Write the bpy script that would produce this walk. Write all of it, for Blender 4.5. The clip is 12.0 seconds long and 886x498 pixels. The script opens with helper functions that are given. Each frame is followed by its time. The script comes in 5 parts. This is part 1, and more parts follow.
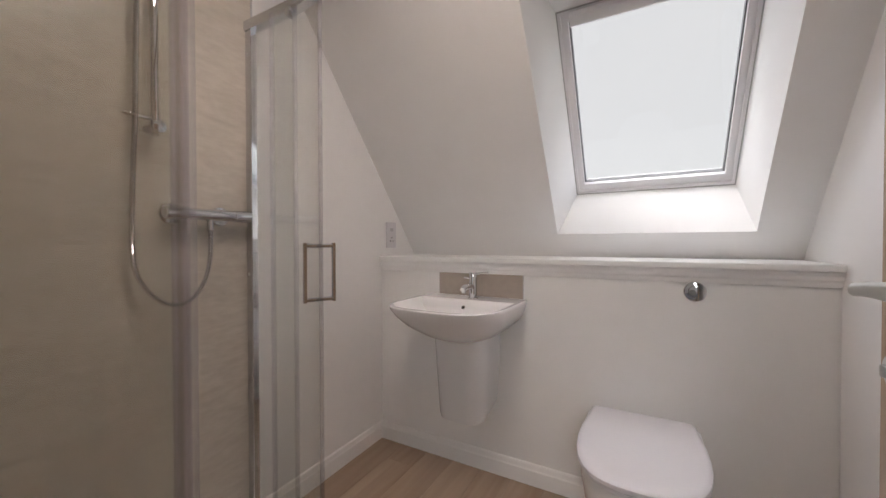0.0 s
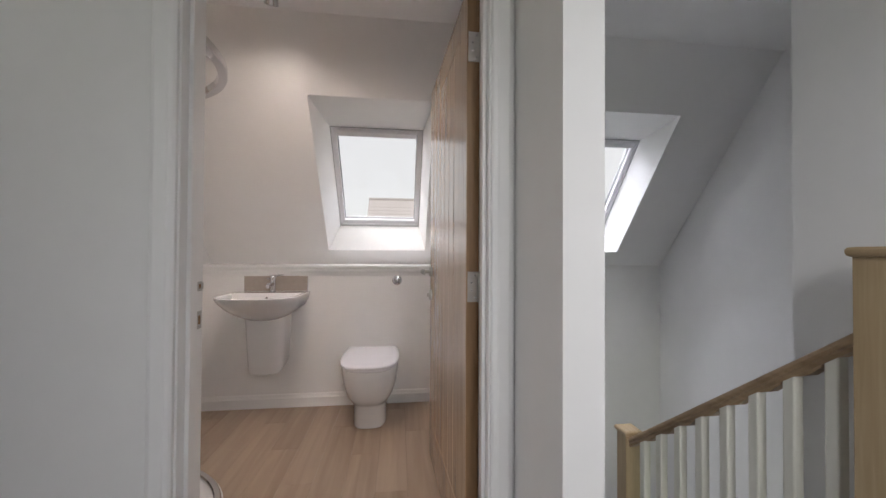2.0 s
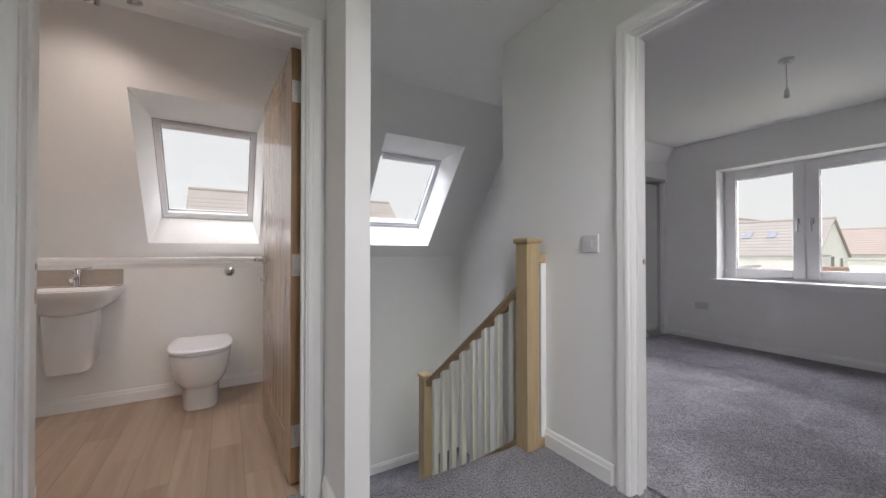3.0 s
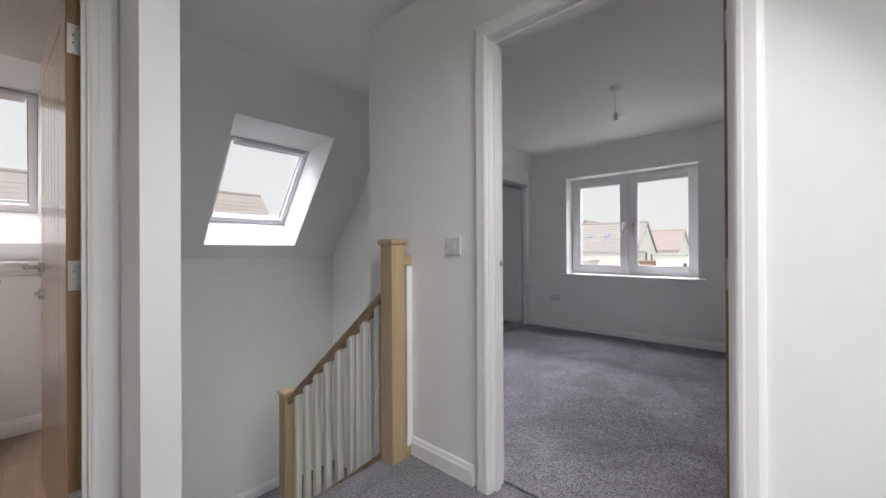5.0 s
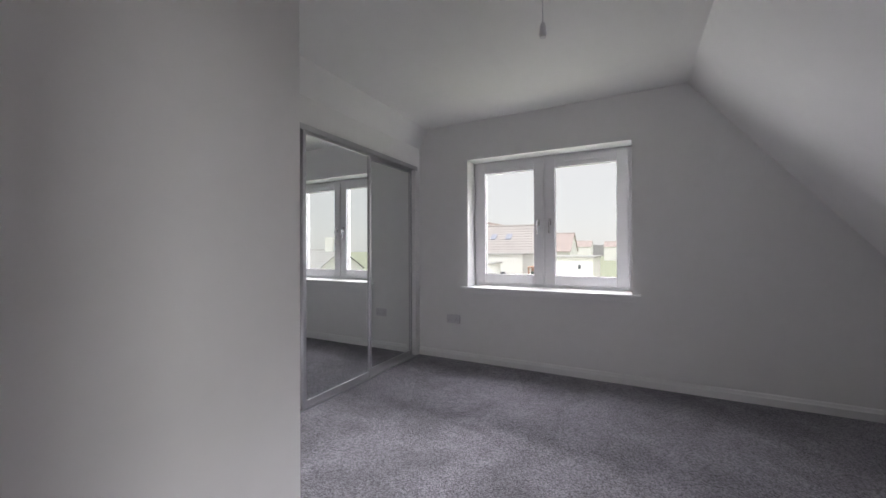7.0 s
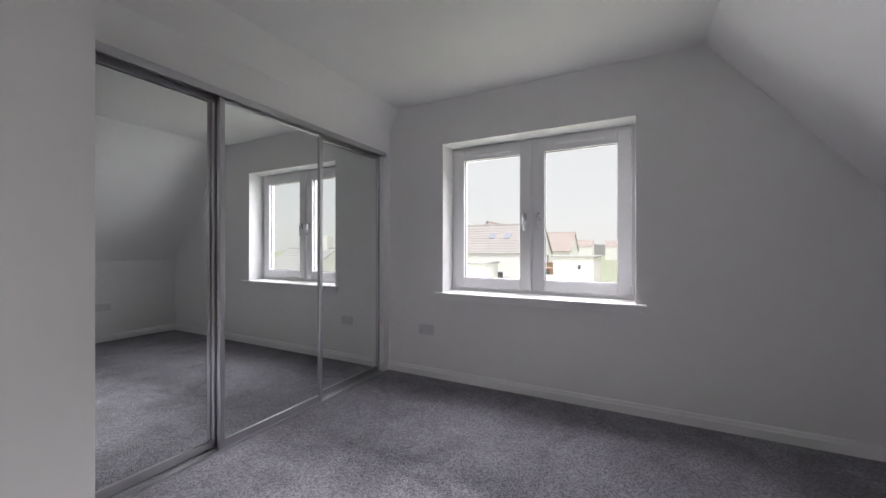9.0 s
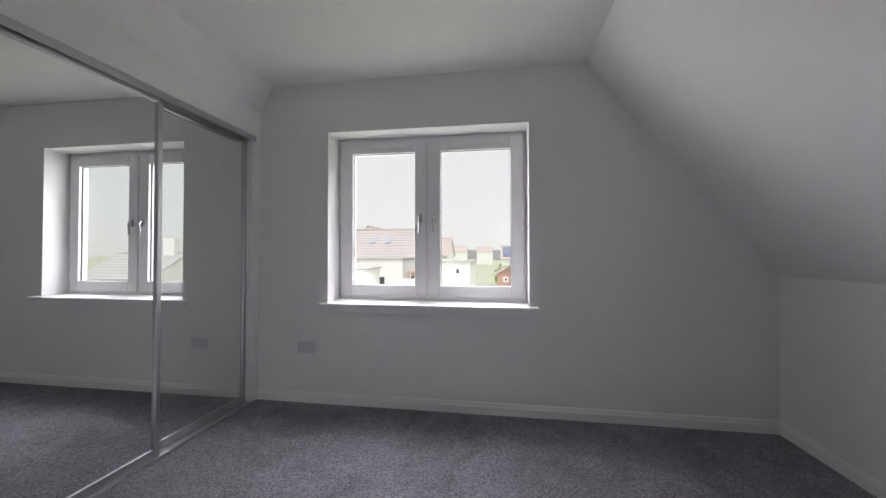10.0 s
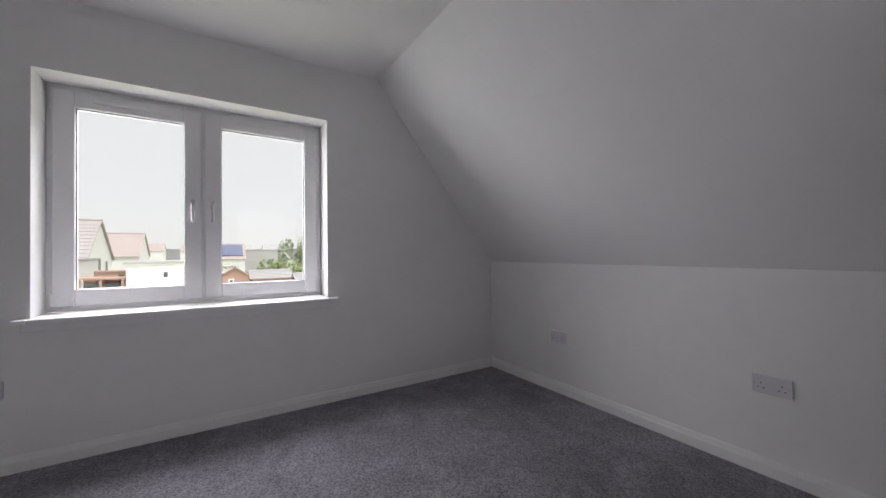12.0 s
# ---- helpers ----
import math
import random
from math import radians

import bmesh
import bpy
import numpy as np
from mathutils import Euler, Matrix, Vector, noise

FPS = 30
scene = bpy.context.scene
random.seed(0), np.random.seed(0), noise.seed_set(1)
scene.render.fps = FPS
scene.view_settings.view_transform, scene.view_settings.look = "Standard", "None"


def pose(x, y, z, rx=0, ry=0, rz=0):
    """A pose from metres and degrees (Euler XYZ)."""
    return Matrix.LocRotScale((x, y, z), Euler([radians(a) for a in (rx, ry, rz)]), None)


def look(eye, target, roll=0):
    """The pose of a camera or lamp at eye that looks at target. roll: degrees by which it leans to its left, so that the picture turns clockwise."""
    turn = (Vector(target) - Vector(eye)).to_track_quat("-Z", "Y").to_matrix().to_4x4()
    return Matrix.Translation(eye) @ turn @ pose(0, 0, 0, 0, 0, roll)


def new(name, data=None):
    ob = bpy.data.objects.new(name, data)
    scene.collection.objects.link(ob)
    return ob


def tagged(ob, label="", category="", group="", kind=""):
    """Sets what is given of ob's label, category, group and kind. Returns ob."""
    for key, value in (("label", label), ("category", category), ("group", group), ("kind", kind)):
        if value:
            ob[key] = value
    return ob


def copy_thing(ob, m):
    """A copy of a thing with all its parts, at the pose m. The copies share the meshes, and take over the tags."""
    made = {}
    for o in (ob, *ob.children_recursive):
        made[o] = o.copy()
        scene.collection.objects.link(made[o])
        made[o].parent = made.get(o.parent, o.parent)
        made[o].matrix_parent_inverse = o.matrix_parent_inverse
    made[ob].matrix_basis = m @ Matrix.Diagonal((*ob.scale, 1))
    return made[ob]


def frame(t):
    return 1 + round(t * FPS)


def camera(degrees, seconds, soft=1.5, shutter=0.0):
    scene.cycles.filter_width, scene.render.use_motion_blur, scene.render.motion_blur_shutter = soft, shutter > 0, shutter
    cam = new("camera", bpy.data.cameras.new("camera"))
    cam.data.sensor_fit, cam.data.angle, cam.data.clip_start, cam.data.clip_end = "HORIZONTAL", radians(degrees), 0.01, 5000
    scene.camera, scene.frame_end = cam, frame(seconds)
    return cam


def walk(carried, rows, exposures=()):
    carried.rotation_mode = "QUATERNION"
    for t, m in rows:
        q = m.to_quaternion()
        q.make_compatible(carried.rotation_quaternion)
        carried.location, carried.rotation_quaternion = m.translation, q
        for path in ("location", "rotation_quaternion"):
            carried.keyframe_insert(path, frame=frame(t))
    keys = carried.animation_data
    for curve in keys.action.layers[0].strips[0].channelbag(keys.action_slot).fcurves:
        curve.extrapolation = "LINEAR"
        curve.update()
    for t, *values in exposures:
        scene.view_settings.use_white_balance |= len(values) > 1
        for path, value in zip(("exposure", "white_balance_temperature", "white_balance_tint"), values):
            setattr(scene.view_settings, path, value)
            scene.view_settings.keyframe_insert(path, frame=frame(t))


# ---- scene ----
# ---------- camera and walk ----------
cam = camera(101.0, 12.0)
PATH = [
    (0.0, (0.993, 0.967, 1.090), (0.019, 2.714, 1.063), -0.1),
    (0.5, (0.970, 0.877, 1.103), (0.021, 2.638, 1.085), 0.0),
    (1.0, (1.082, 0.642, 1.121), (0.263, 2.467, 1.131), 0.3),
    (1.5, (1.148, 0.249, 1.150), (0.799, 2.218, 1.160), 0.3),
    (2.0, (1.159, -0.173, 1.113), (1.401, 1.812, 1.139), 0.3),
    (2.5, (1.154, -0.535, 1.084), (1.925, 1.310, 1.111), 0.2),
    (3.0, (1.132, -0.769, 1.062), (2.150, 0.952, 1.081), 0.0),
    (3.2, (1.121, -0.820, 1.057), (2.195, 0.867, 1.077), -0.1),
    (4.0, (1.135, -0.870, 1.065), (2.375, 0.700, 1.078), -0.2),
    (4.8, (1.230, -0.779, 1.080), (2.653, 0.626, 1.086), -0.3),
    (5.0, (1.307, -0.736, 1.085), (2.802, 0.593, 1.089), -0.3),
    (5.5, (1.563, -0.600, 1.081), (3.238, 0.493, 1.082), -0.2),
    (6.0, (1.925, -0.437, 1.098), (3.668, 0.543, 1.096), -0.1),
    (6.5, (2.308, -0.311, 1.125), (4.074, 0.626, 1.119), -0.1),
    (7.0, (2.703, -0.190, 1.120), (4.478, 0.732, 1.127), -0.2),
    (8.0, (3.095, -0.178, 1.121), (4.869, 0.746, 1.125), -0.1),
    (9.0, (3.293, -0.174, 1.122), (5.065, 0.753, 1.124), 0.0),
    (9.5, (3.407, -0.123, 1.125), (5.246, 0.663, 1.135), 0.1),
    (10.0, (3.512, 0.010, 1.112), (5.486, 0.319, 1.142), 0.0),
    (10.5, (3.591, 0.146, 1.090), (5.559, -0.203, 1.137), -0.3),
    (11.0, (3.549, 0.342, 1.084), (5.325, -0.577, 1.111), -0.35),
    (11.5, (3.486, 0.476, 1.060), (5.167, -0.605, 1.100), -0.5),
    (12.0, (3.424, 0.512, 1.069), (5.113, -0.558, 1.088), -0.48),
]
EXPOSURES = [(0.0, 0.14), (1.5, 0.13), (2.0, 0.24), (3.0, 0.26), (5.5, 0.24), (6.5, 0.25), (9.0, 0.30), (9.5, 0.30), (10.5, 0.27), (12.0, 0.28)]
walk(cam, [(t, look(e, g, r)) for t, e, g, r in PATH], EXPOSURES)

# ---------- plan, metres ----------
CEIL = 2.40
GABLE = 6.06                       # inner face of the gable wall
BX0, BX1 = -0.31, 1.538            # bathroom
BY0, BY1 = 1.005, 2.60
STUB = 1.505                       # landing stub of that partition
PX1 = 1.60                         # stair side of the bathroom partition
LX0, LX1 = 2.655, 2.76             # wall between landing and bedroom
NIBX, NIBY = 3.66, 0.905           # stair box corner in the bedroom
WARD_Y = 1.835
KNEE_S = -1.685
KNEE_Z = 0.98                      # where the south slope starts
SN = 1.254                         # rise over run of both roof slopes


def north_z(y):
    return 1.138 + SN * (2.839 - y)


def north_y(z):
    return 2.839 - (z - 1.138) / SN


KNEE_N = north_y(1.015)
RIDGE_N = north_y(CEIL)
RIDGE_S = KNEE_S + (CEIL - KNEE_Z) / 1.27

# ---------- world and light ----------
world = bpy.data.worlds.new("sky")
scene.world = world
world.use_nodes = True
wn, wl = world.node_tree.nodes, world.node_tree.links
wn.clear()
w_out = wn.new("ShaderNodeOutputWorld")
w_sky = wn.new("ShaderNodeTexSky")
w_sky.sky_type, w_sky.sun_disc = "NISHITA", False
w_sky.sun_elevation, w_sky.sun_rotation = radians(59), radians(290)
w_bg1, w_bg2, w_add = wn.new("ShaderNodeBackground"), wn.new("ShaderNodeBackground"), wn.new("ShaderNodeAddShader")
w_bg1.inputs["Strength"].default_value = 0.012
w_co, w_sep, w_map = wn.new("ShaderNodeTexCoord"), wn.new("ShaderNodeSeparateXYZ"), wn.new("ShaderNodeMapRange")
w_map.inputs["From Min"].default_value, w_map.inputs["From Max"].default_value = 0.55, 1.0
w_map.inputs["To Min"].default_value, w_map.inputs["To Max"].default_value = 0.745, 2.4
w_bg2.inputs["Color"].default_value = (1.0, 0.98, 0.985, 1)
wl.new(w_co.outputs["Generated"], w_sep.inputs[0])
wl.new(w_sep.outputs["Z"], w_map.inputs["Value"])
wl.new(w_map.outputs[0], w_bg2.inputs["Strength"])
wl.new(w_sky.outputs[0], w_bg1.inputs["Color"])
wl.new(w_bg1.outputs[0], w_add.inputs[0])
wl.new(w_bg2.outputs[0], w_add.inputs[1])
wl.new(w_add.outputs[0], w_out.inputs["Surface"])

sun = new("sun", bpy.data.lights.new("sun", "SUN"))
sun.data.energy, sun.data.angle, sun.data.color = 1.4, radians(15), (1.0, 0.98, 0.97)
sun.matrix_world = look((0, 0, 20), (10, 3.5, 2))


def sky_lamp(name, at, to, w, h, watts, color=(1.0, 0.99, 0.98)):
    """An area lamp added outside an opening to stand in for the sky's light."""
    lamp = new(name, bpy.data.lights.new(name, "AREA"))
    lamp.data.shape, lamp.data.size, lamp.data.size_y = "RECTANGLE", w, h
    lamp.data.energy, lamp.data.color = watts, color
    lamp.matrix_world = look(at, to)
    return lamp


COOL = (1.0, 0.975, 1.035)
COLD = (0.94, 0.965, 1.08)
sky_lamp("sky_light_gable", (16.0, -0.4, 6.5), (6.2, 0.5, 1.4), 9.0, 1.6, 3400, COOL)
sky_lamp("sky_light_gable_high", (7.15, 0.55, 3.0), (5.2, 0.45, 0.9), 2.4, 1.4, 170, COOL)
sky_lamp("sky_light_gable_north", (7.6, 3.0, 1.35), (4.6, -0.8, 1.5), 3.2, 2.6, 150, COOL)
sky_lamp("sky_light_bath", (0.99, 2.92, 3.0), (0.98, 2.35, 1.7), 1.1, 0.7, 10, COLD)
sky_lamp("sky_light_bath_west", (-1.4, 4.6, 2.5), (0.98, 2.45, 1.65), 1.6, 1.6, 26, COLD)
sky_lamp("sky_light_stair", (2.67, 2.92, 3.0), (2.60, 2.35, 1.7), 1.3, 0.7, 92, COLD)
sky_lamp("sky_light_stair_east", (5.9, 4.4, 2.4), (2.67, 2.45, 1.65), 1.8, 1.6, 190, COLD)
# landing fill: both lamps shine through openings added out of view
sky_lamp("fill_light_landing", (-1.6, -0.55, 3.1), (1.3, -0.5, 0.9), 1.4, 1.4, 32)
sky_lamp("fill_light_landing_south", (1.7, -2.2, 2.7), (2.2, 1.8, 1.8), 1.2, 1.0, 48)

# ---------- materials ----------
def material(name, color, rough=0.5, metal=0.0, var=0.0, scale=8.0, bump=0.0, bump_scale=60.0, spec=0.5, coat=0.0):
    """A painted or plain surface: colour with large and small variation, and a fine relief."""
    m = bpy.data.materials.new(name)
    m.use_nodes = True
    n, l = m.node_tree.nodes, m.node_tree.links
    b = n["Principled BSDF"]
    b.inputs["Base Color"].default_value = (*color, 1)
    b.inputs["Roughness"].default_value, b.inputs["Metallic"].default_value = rough, metal
    b.inputs["Specular IOR Level"].default_value, b.inputs["Coat Weight"].default_value = spec, coat
    co = n.new("ShaderNodeTexCoord")
    if var:
        n1, n2 = n.new("ShaderNodeTexNoise"), n.new("ShaderNodeTexNoise")
        n1.inputs["Scale"].default_value, n2.inputs["Scale"].default_value = scale * 0.15, scale * 2.5
        n1.inputs["Detail"].default_value = n2.inputs["Detail"].default_value = 4
        add = n.new("ShaderNodeMath")
        add.operation = "ADD"
        mr = n.new("ShaderNodeMapRange")
        mr.inputs["From Min"].default_value, mr.inputs["From Max"].default_value = 0.6, 1.4
        mr.inputs["To Min"].default_value, mr.inputs["To Max"].default_value = 1 - var, 1 + var
        mix = n.new("ShaderNodeVectorMath")
        mix.operation = "SCALE"
        mix.inputs[0].default_value = color
        l.new(co.outputs["Object"], n1.inputs["Vector"])
        l.new(co.outputs["Object"], n2.inputs["Vector"])
        l.new(n1.outputs["Fac"], add.inputs[0])
        l.new(n2.outputs["Fac"], add.inputs[1])
        l.new(add.outputs[0], mr.inputs["Value"])
        l.new(mr.outputs[0], mix.inputs["Scale"])
        l.new(mix.outputs[0], b.inputs["Base Color"])
    if bump:
        nb, bp = n.new("ShaderNodeTexNoise"), n.new("ShaderNodeBump")
        nb.inputs["Scale"].default_value, nb.inputs["Detail"].default_value = bump_scale, 3
        bp.inputs["Strength"].default_value, bp.inputs["Distance"].default_value = bump, 0.002
        l.new(co.outputs["Object"], nb.inputs["Vector"])
        l.new(nb.outputs["Fac"], bp.inputs["Height"])
        l.new(bp.outputs[0], b.inputs["Normal"])
    return m


def wood(name, dark, light, axis=2, rough=0.45, grain=1.0, per_object=0.0, coat=0.0):
    """Timber with the grain along one axis."""
    m = bpy.data.materials.new(name)
    m.use_nodes = True
    n, l = m.node_tree.nodes, m.node_tree.links
    b = n["Principled BSDF"]
    b.inputs["Roughness"].default_value, b.inputs["Coat Weight"].default_value = rough, coat
    b.inputs["Coat Roughness"].default_value = 0.22
    co, mp = n.new("ShaderNodeTexCoord"), n.new("ShaderNodeMapping")
    s = [38.0 * grain] * 3
    s[axis] = 2.2 * grain
    mp.inputs["Scale"].default_value = s
    info = n.new("ShaderNodeObjectInfo")
    off = n.new("ShaderNodeVectorMath")
    off.operation = "SCALE"
    off.inputs[0].default_value = (7.3, 5.1, 9.7)
    l.new(info.outputs["Random"], off.inputs["Scale"])
    l.new(co.outputs["Object"], mp.inputs["Vector"])
    l.new(off.outputs[0], mp.inputs["Location"])
    n1, n2 = n.new("ShaderNodeTexNoise"), n.new("ShaderNodeTexNoise")
    n1.inputs["Scale"].default_value, n1.inputs["Detail"].default_value, n1.inputs["Distortion"].default_value = 1.0, 6, 0.6
    n2.inputs["Scale"].default_value, n2.inputs["Detail"].default_value = 0.16, 3
    l.new(mp.outputs[0], n1.inputs["Vector"])
    l.new(mp.outputs[0], n2.inputs["Vector"])
    mx = n.new("ShaderNodeMath")
    mx.operation = "ADD"
    l.new(n1.outputs["Fac"], mx.inputs[0])
    l.new(n2.outputs["Fac"], mx.inputs[1])
    tone = n.new("ShaderNodeMath")
    tone.operation = "MULTIPLY_ADD"
    tone.inputs[1].default_value, tone.inputs[2].default_value = per_object, 0.0
    l.new(info.outputs["Random"], tone.inputs[0])
    sm = n.new("ShaderNodeMath")
    sm.operation = "ADD"
    l.new(mx.outputs[0], sm.inputs[0])
    l.new(tone.outputs[0], sm.inputs[1])
    mr = n.new("ShaderNodeMapRange")
    mr.inputs["From Min"].default_value, mr.inputs["From Max"].default_value = 0.7, 1.35 + per_object * 0.6
    l.new(sm.outputs[0], mr.inputs["Value"])
    cr = n.new("ShaderNodeValToRGB")
    cr.color_ramp.elements[0].color, cr.color_ramp.elements[1].color = (*dark, 1), (*light, 1)
    l.new(mr.outputs[0], cr.inputs["Fac"])
    l.new(cr.outputs[0], b.inputs["Base Color"])
    bp = n.new("ShaderNodeBump")
    bp.inputs["Strength"].default_value, bp.inputs["Distance"].default_value = 0.25, 0.001
    l.new(n1.outputs["Fac"], bp.inputs["Height"])
    l.new(bp.outputs[0], b.inputs["Normal"])
    return m


def carpet_material(name):
    """Grey twist pile: speckled tufts, brushed patches."""
    m = bpy.data.materials.new(name)
    m.use_nodes = True
    n, l = m.node_tree.nodes, m.node_tree.links
    b = n["Principled BSDF"]
    b.inputs["Roughness"].default_value, b.inputs["Specular IOR Level"].default_value = 1.0, 0.05
    b.inputs["Sheen Weight"].default_value, b.inputs["Sheen Roughness"].default_value = 0.35, 0.6
    co = n.new("ShaderNodeTexCoord")
    tuft, patch, fleck = n.new("ShaderNodeTexVoronoi"), n.new("ShaderNodeTexNoise"), n.new("ShaderNodeTexNoise")
    tuft.inputs["Scale"].default_value = 170
    patch.inputs["Scale"].default_value, patch.inputs["Detail"].default_value, patch.inputs["Distortion"].default_value = 2.6, 7, 1.2
    patch.inputs["Roughness"].default_value = 0.62
    fleck.inputs["Scale"].default_value, fleck.inputs["Detail"].default_value = 112, 4
    for x in (tuft, patch, fleck):
        l.new(co.outputs["Object"], x.inputs["Vector"])
    cr = n.new("ShaderNodeValToRGB")
    cr.color_ramp.elements[0].position, cr.color_ramp.elements[1].position = 0.36, 0.64
    cr.color_ramp.elements[0].color, cr.color_ramp.elements[1].color = (0.088, 0.084, 0.100, 1), (0.342, 0.325, 0.378, 1)
    sp = n.new("ShaderNodeMapRange")
    sp.inputs["From Min"].default_value, sp.inputs["From Max"].default_value = 0.35, 0.68
    sp.inputs["To Min"].default_value, sp.inputs["To Max"].default_value = 0.70, 1.32
    mul = n.new("ShaderNodeVectorMath")
    mul.operation = "SCALE"
    l.new(fleck.outputs["Fac"], cr.inputs["Fac"])
    l.new(patch.outputs["Fac"], sp.inputs["Value"])
    l.new(cr.outputs[0], mul.inputs[0])
    l.new(sp.outputs[0], mul.inputs["Scale"])
    l.new(mul.outputs[0], b.inputs["Base Color"])
    bp = n.new("ShaderNodeBump")
    bp.inputs["Strength"].default_value, bp.inputs["Distance"].default_value = 0.9, 0.006
    l.new(tuft.outputs["Distance"], bp.inputs["Height"])
    l.new(bp.outputs[0], b.inputs["Normal"])
    return m


def glass_material(name, tint, gloss=1.0, rough=0.0, face=0.045):
    """A thin clear pane: see-through, with a mirror gloss that grows towards grazing angles."""
    m = bpy.data.materials.new(name)
    m.use_nodes = True
    n, l = m.node_tree.nodes, m.node_tree.links
    n.remove(n["Principled BSDF"])
    tr, gl, mx, lw, pw, mu = (n.new("ShaderNodeBsdfTransparent"), n.new("ShaderNodeBsdfGlossy"), n.new("ShaderNodeMixShader"),
                              n.new("ShaderNodeLayerWeight"), n.new("ShaderNodeMath"), n.new("ShaderNodeMath"))
    tr.inputs["Color"].default_value = (*tint, 1)
    gl.inputs["Roughness"].default_value = rough
    lw.inputs["Blend"].default_value = 0.5
    pw.operation, mu.operation = "POWER", "MULTIPLY_ADD"
    pw.inputs[1].default_value = 5.0
    mu.inputs[1].default_value, mu.inputs[2].default_value = 0.9 * gloss, face * gloss
    l.new(lw.outputs["Facing"], pw.inputs[0])
    l.new(pw.outputs[0], mu.inputs[0])
    l.new(mu.outputs[0], mx.inputs["Fac"])
    l.new(tr.outputs[0], mx.inputs[1])
    l.new(gl.outputs[0], mx.inputs[2])
    l.new(mx.outputs[0], n["Material Output"].inputs["Surface"])
    return m


def emitter(name, color, strength):
    m = bpy.data.materials.new(name)
    m.use_nodes = True
    b = m.node_tree.nodes["Principled BSDF"]
    b.inputs["Emission Color"].default_value, b.inputs["Emission Strength"].default_value = (*color, 1), strength
    return m


PAINT = material("wall_paint", (0.86, 0.858, 0.858), 0.72, var=0.02, scale=4, bump=0.06, bump_scale=220)
CEILING = material("ceiling_paint", (0.86, 0.858, 0.856), 0.8, var=0.02, scale=3, bump=0.05, bump_scale=160)
TRIM = material("satin_white_trim", (0.89, 0.888, 0.89), 0.36, var=0.012, scale=12, bump=0.015, bump_scale=90)
UPVC = material("white_upvc", (0.83, 0.825, 0.85), 0.3, var=0.008, scale=6)
PLASTIC = material("white_plastic", (0.70, 0.69, 0.72), 0.35)
SLOT = material("dark_slot", (0.03, 0.03, 0.03), 0.6)
MORTISE = material("bare_wood_mortise", (0.30, 0.19, 0.11), 0.8, var=0.05, scale=60)
CERAMIC = material("white_ceramic", (0.84, 0.835, 0.85), 0.08, coat=0.6)
SEAT = material("white_seat_plastic", (0.80, 0.79, 0.84), 0.22)
CHROME = material("chrome", (0.64, 0.64, 0.66), 0.06, 1.0)
STEEL = material("brushed_steel", (0.56, 0.55, 0.53), 0.3, 1.0, var=0.03, scale=40)
ALU = material("anodised_aluminium", (0.54, 0.54, 0.56), 0.36, 1.0, var=0.02, scale=30)
MIRROR = material("mirror_silver", (0.80, 0.82, 0.81), 0.005, 1.0)
BACKING = material("mirror_backing", (0.2, 0.2, 0.2), 0.7)
OAK = wood("oak_veneer_upright", (0.37, 0.26, 0.17), (0.53, 0.395, 0.28), 2, 0.27, 1.6, coat=0.7)
GROOVE = material("dark_oak_groove", (0.20, 0.12, 0.07), 0.6)
OAK_POST = wood("oak_post", (0.42, 0.31, 0.175), (0.56, 0.435, 0.27), 2, 0.4, 1.5)
OAK_Y = wood("oak_along_y", (0.35, 0.245, 0.135), (0.58, 0.45, 0.285), 1, 0.42)
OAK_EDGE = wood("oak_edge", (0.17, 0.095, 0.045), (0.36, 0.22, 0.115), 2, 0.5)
OAK_RAIL = wood("oak_rail", (0.27, 0.18, 0.10), (0.46, 0.33, 0.20), 1, 0.45)
BALUSTER = material("cream_painted_wood", (0.80, 0.79, 0.71), 0.45, var=0.015, scale=10)
PLANK = wood("vinyl_wood_plank", (0.30, 0.21, 0.148), (0.475, 0.365, 0.275), 1, 0.34, 0.6, 0.3)
JOINT = material("plank_joint", (0.12, 0.08, 0.05), 0.8)
CARPET = carpet_material("grey_twist_carpet")
WINDOW_GLASS = glass_material("window_glass", (0.96, 0.965, 0.96), 0.6)
SHOWER_GLASS = glass_material("shower_glass", (0.975, 0.985, 0.98), 1.0, 0.0, 0.075)
SEAL = glass_material("clear_vinyl_seal", (0.975, 0.97, 1.0), 0.7, 0.3, 0.16)
TRAY = material("white_acrylic", (0.82, 0.82, 0.83), 0.2)
TAUPE = material("taupe_splash_panel", (0.40, 0.35, 0.305), 0.3, var=0.08, scale=14)
GASKET = material("grey_gasket", (0.22, 0.22, 0.23), 0.7)
GAP = material("shadow_gap", (0.05, 0.05, 0.05), 0.9)


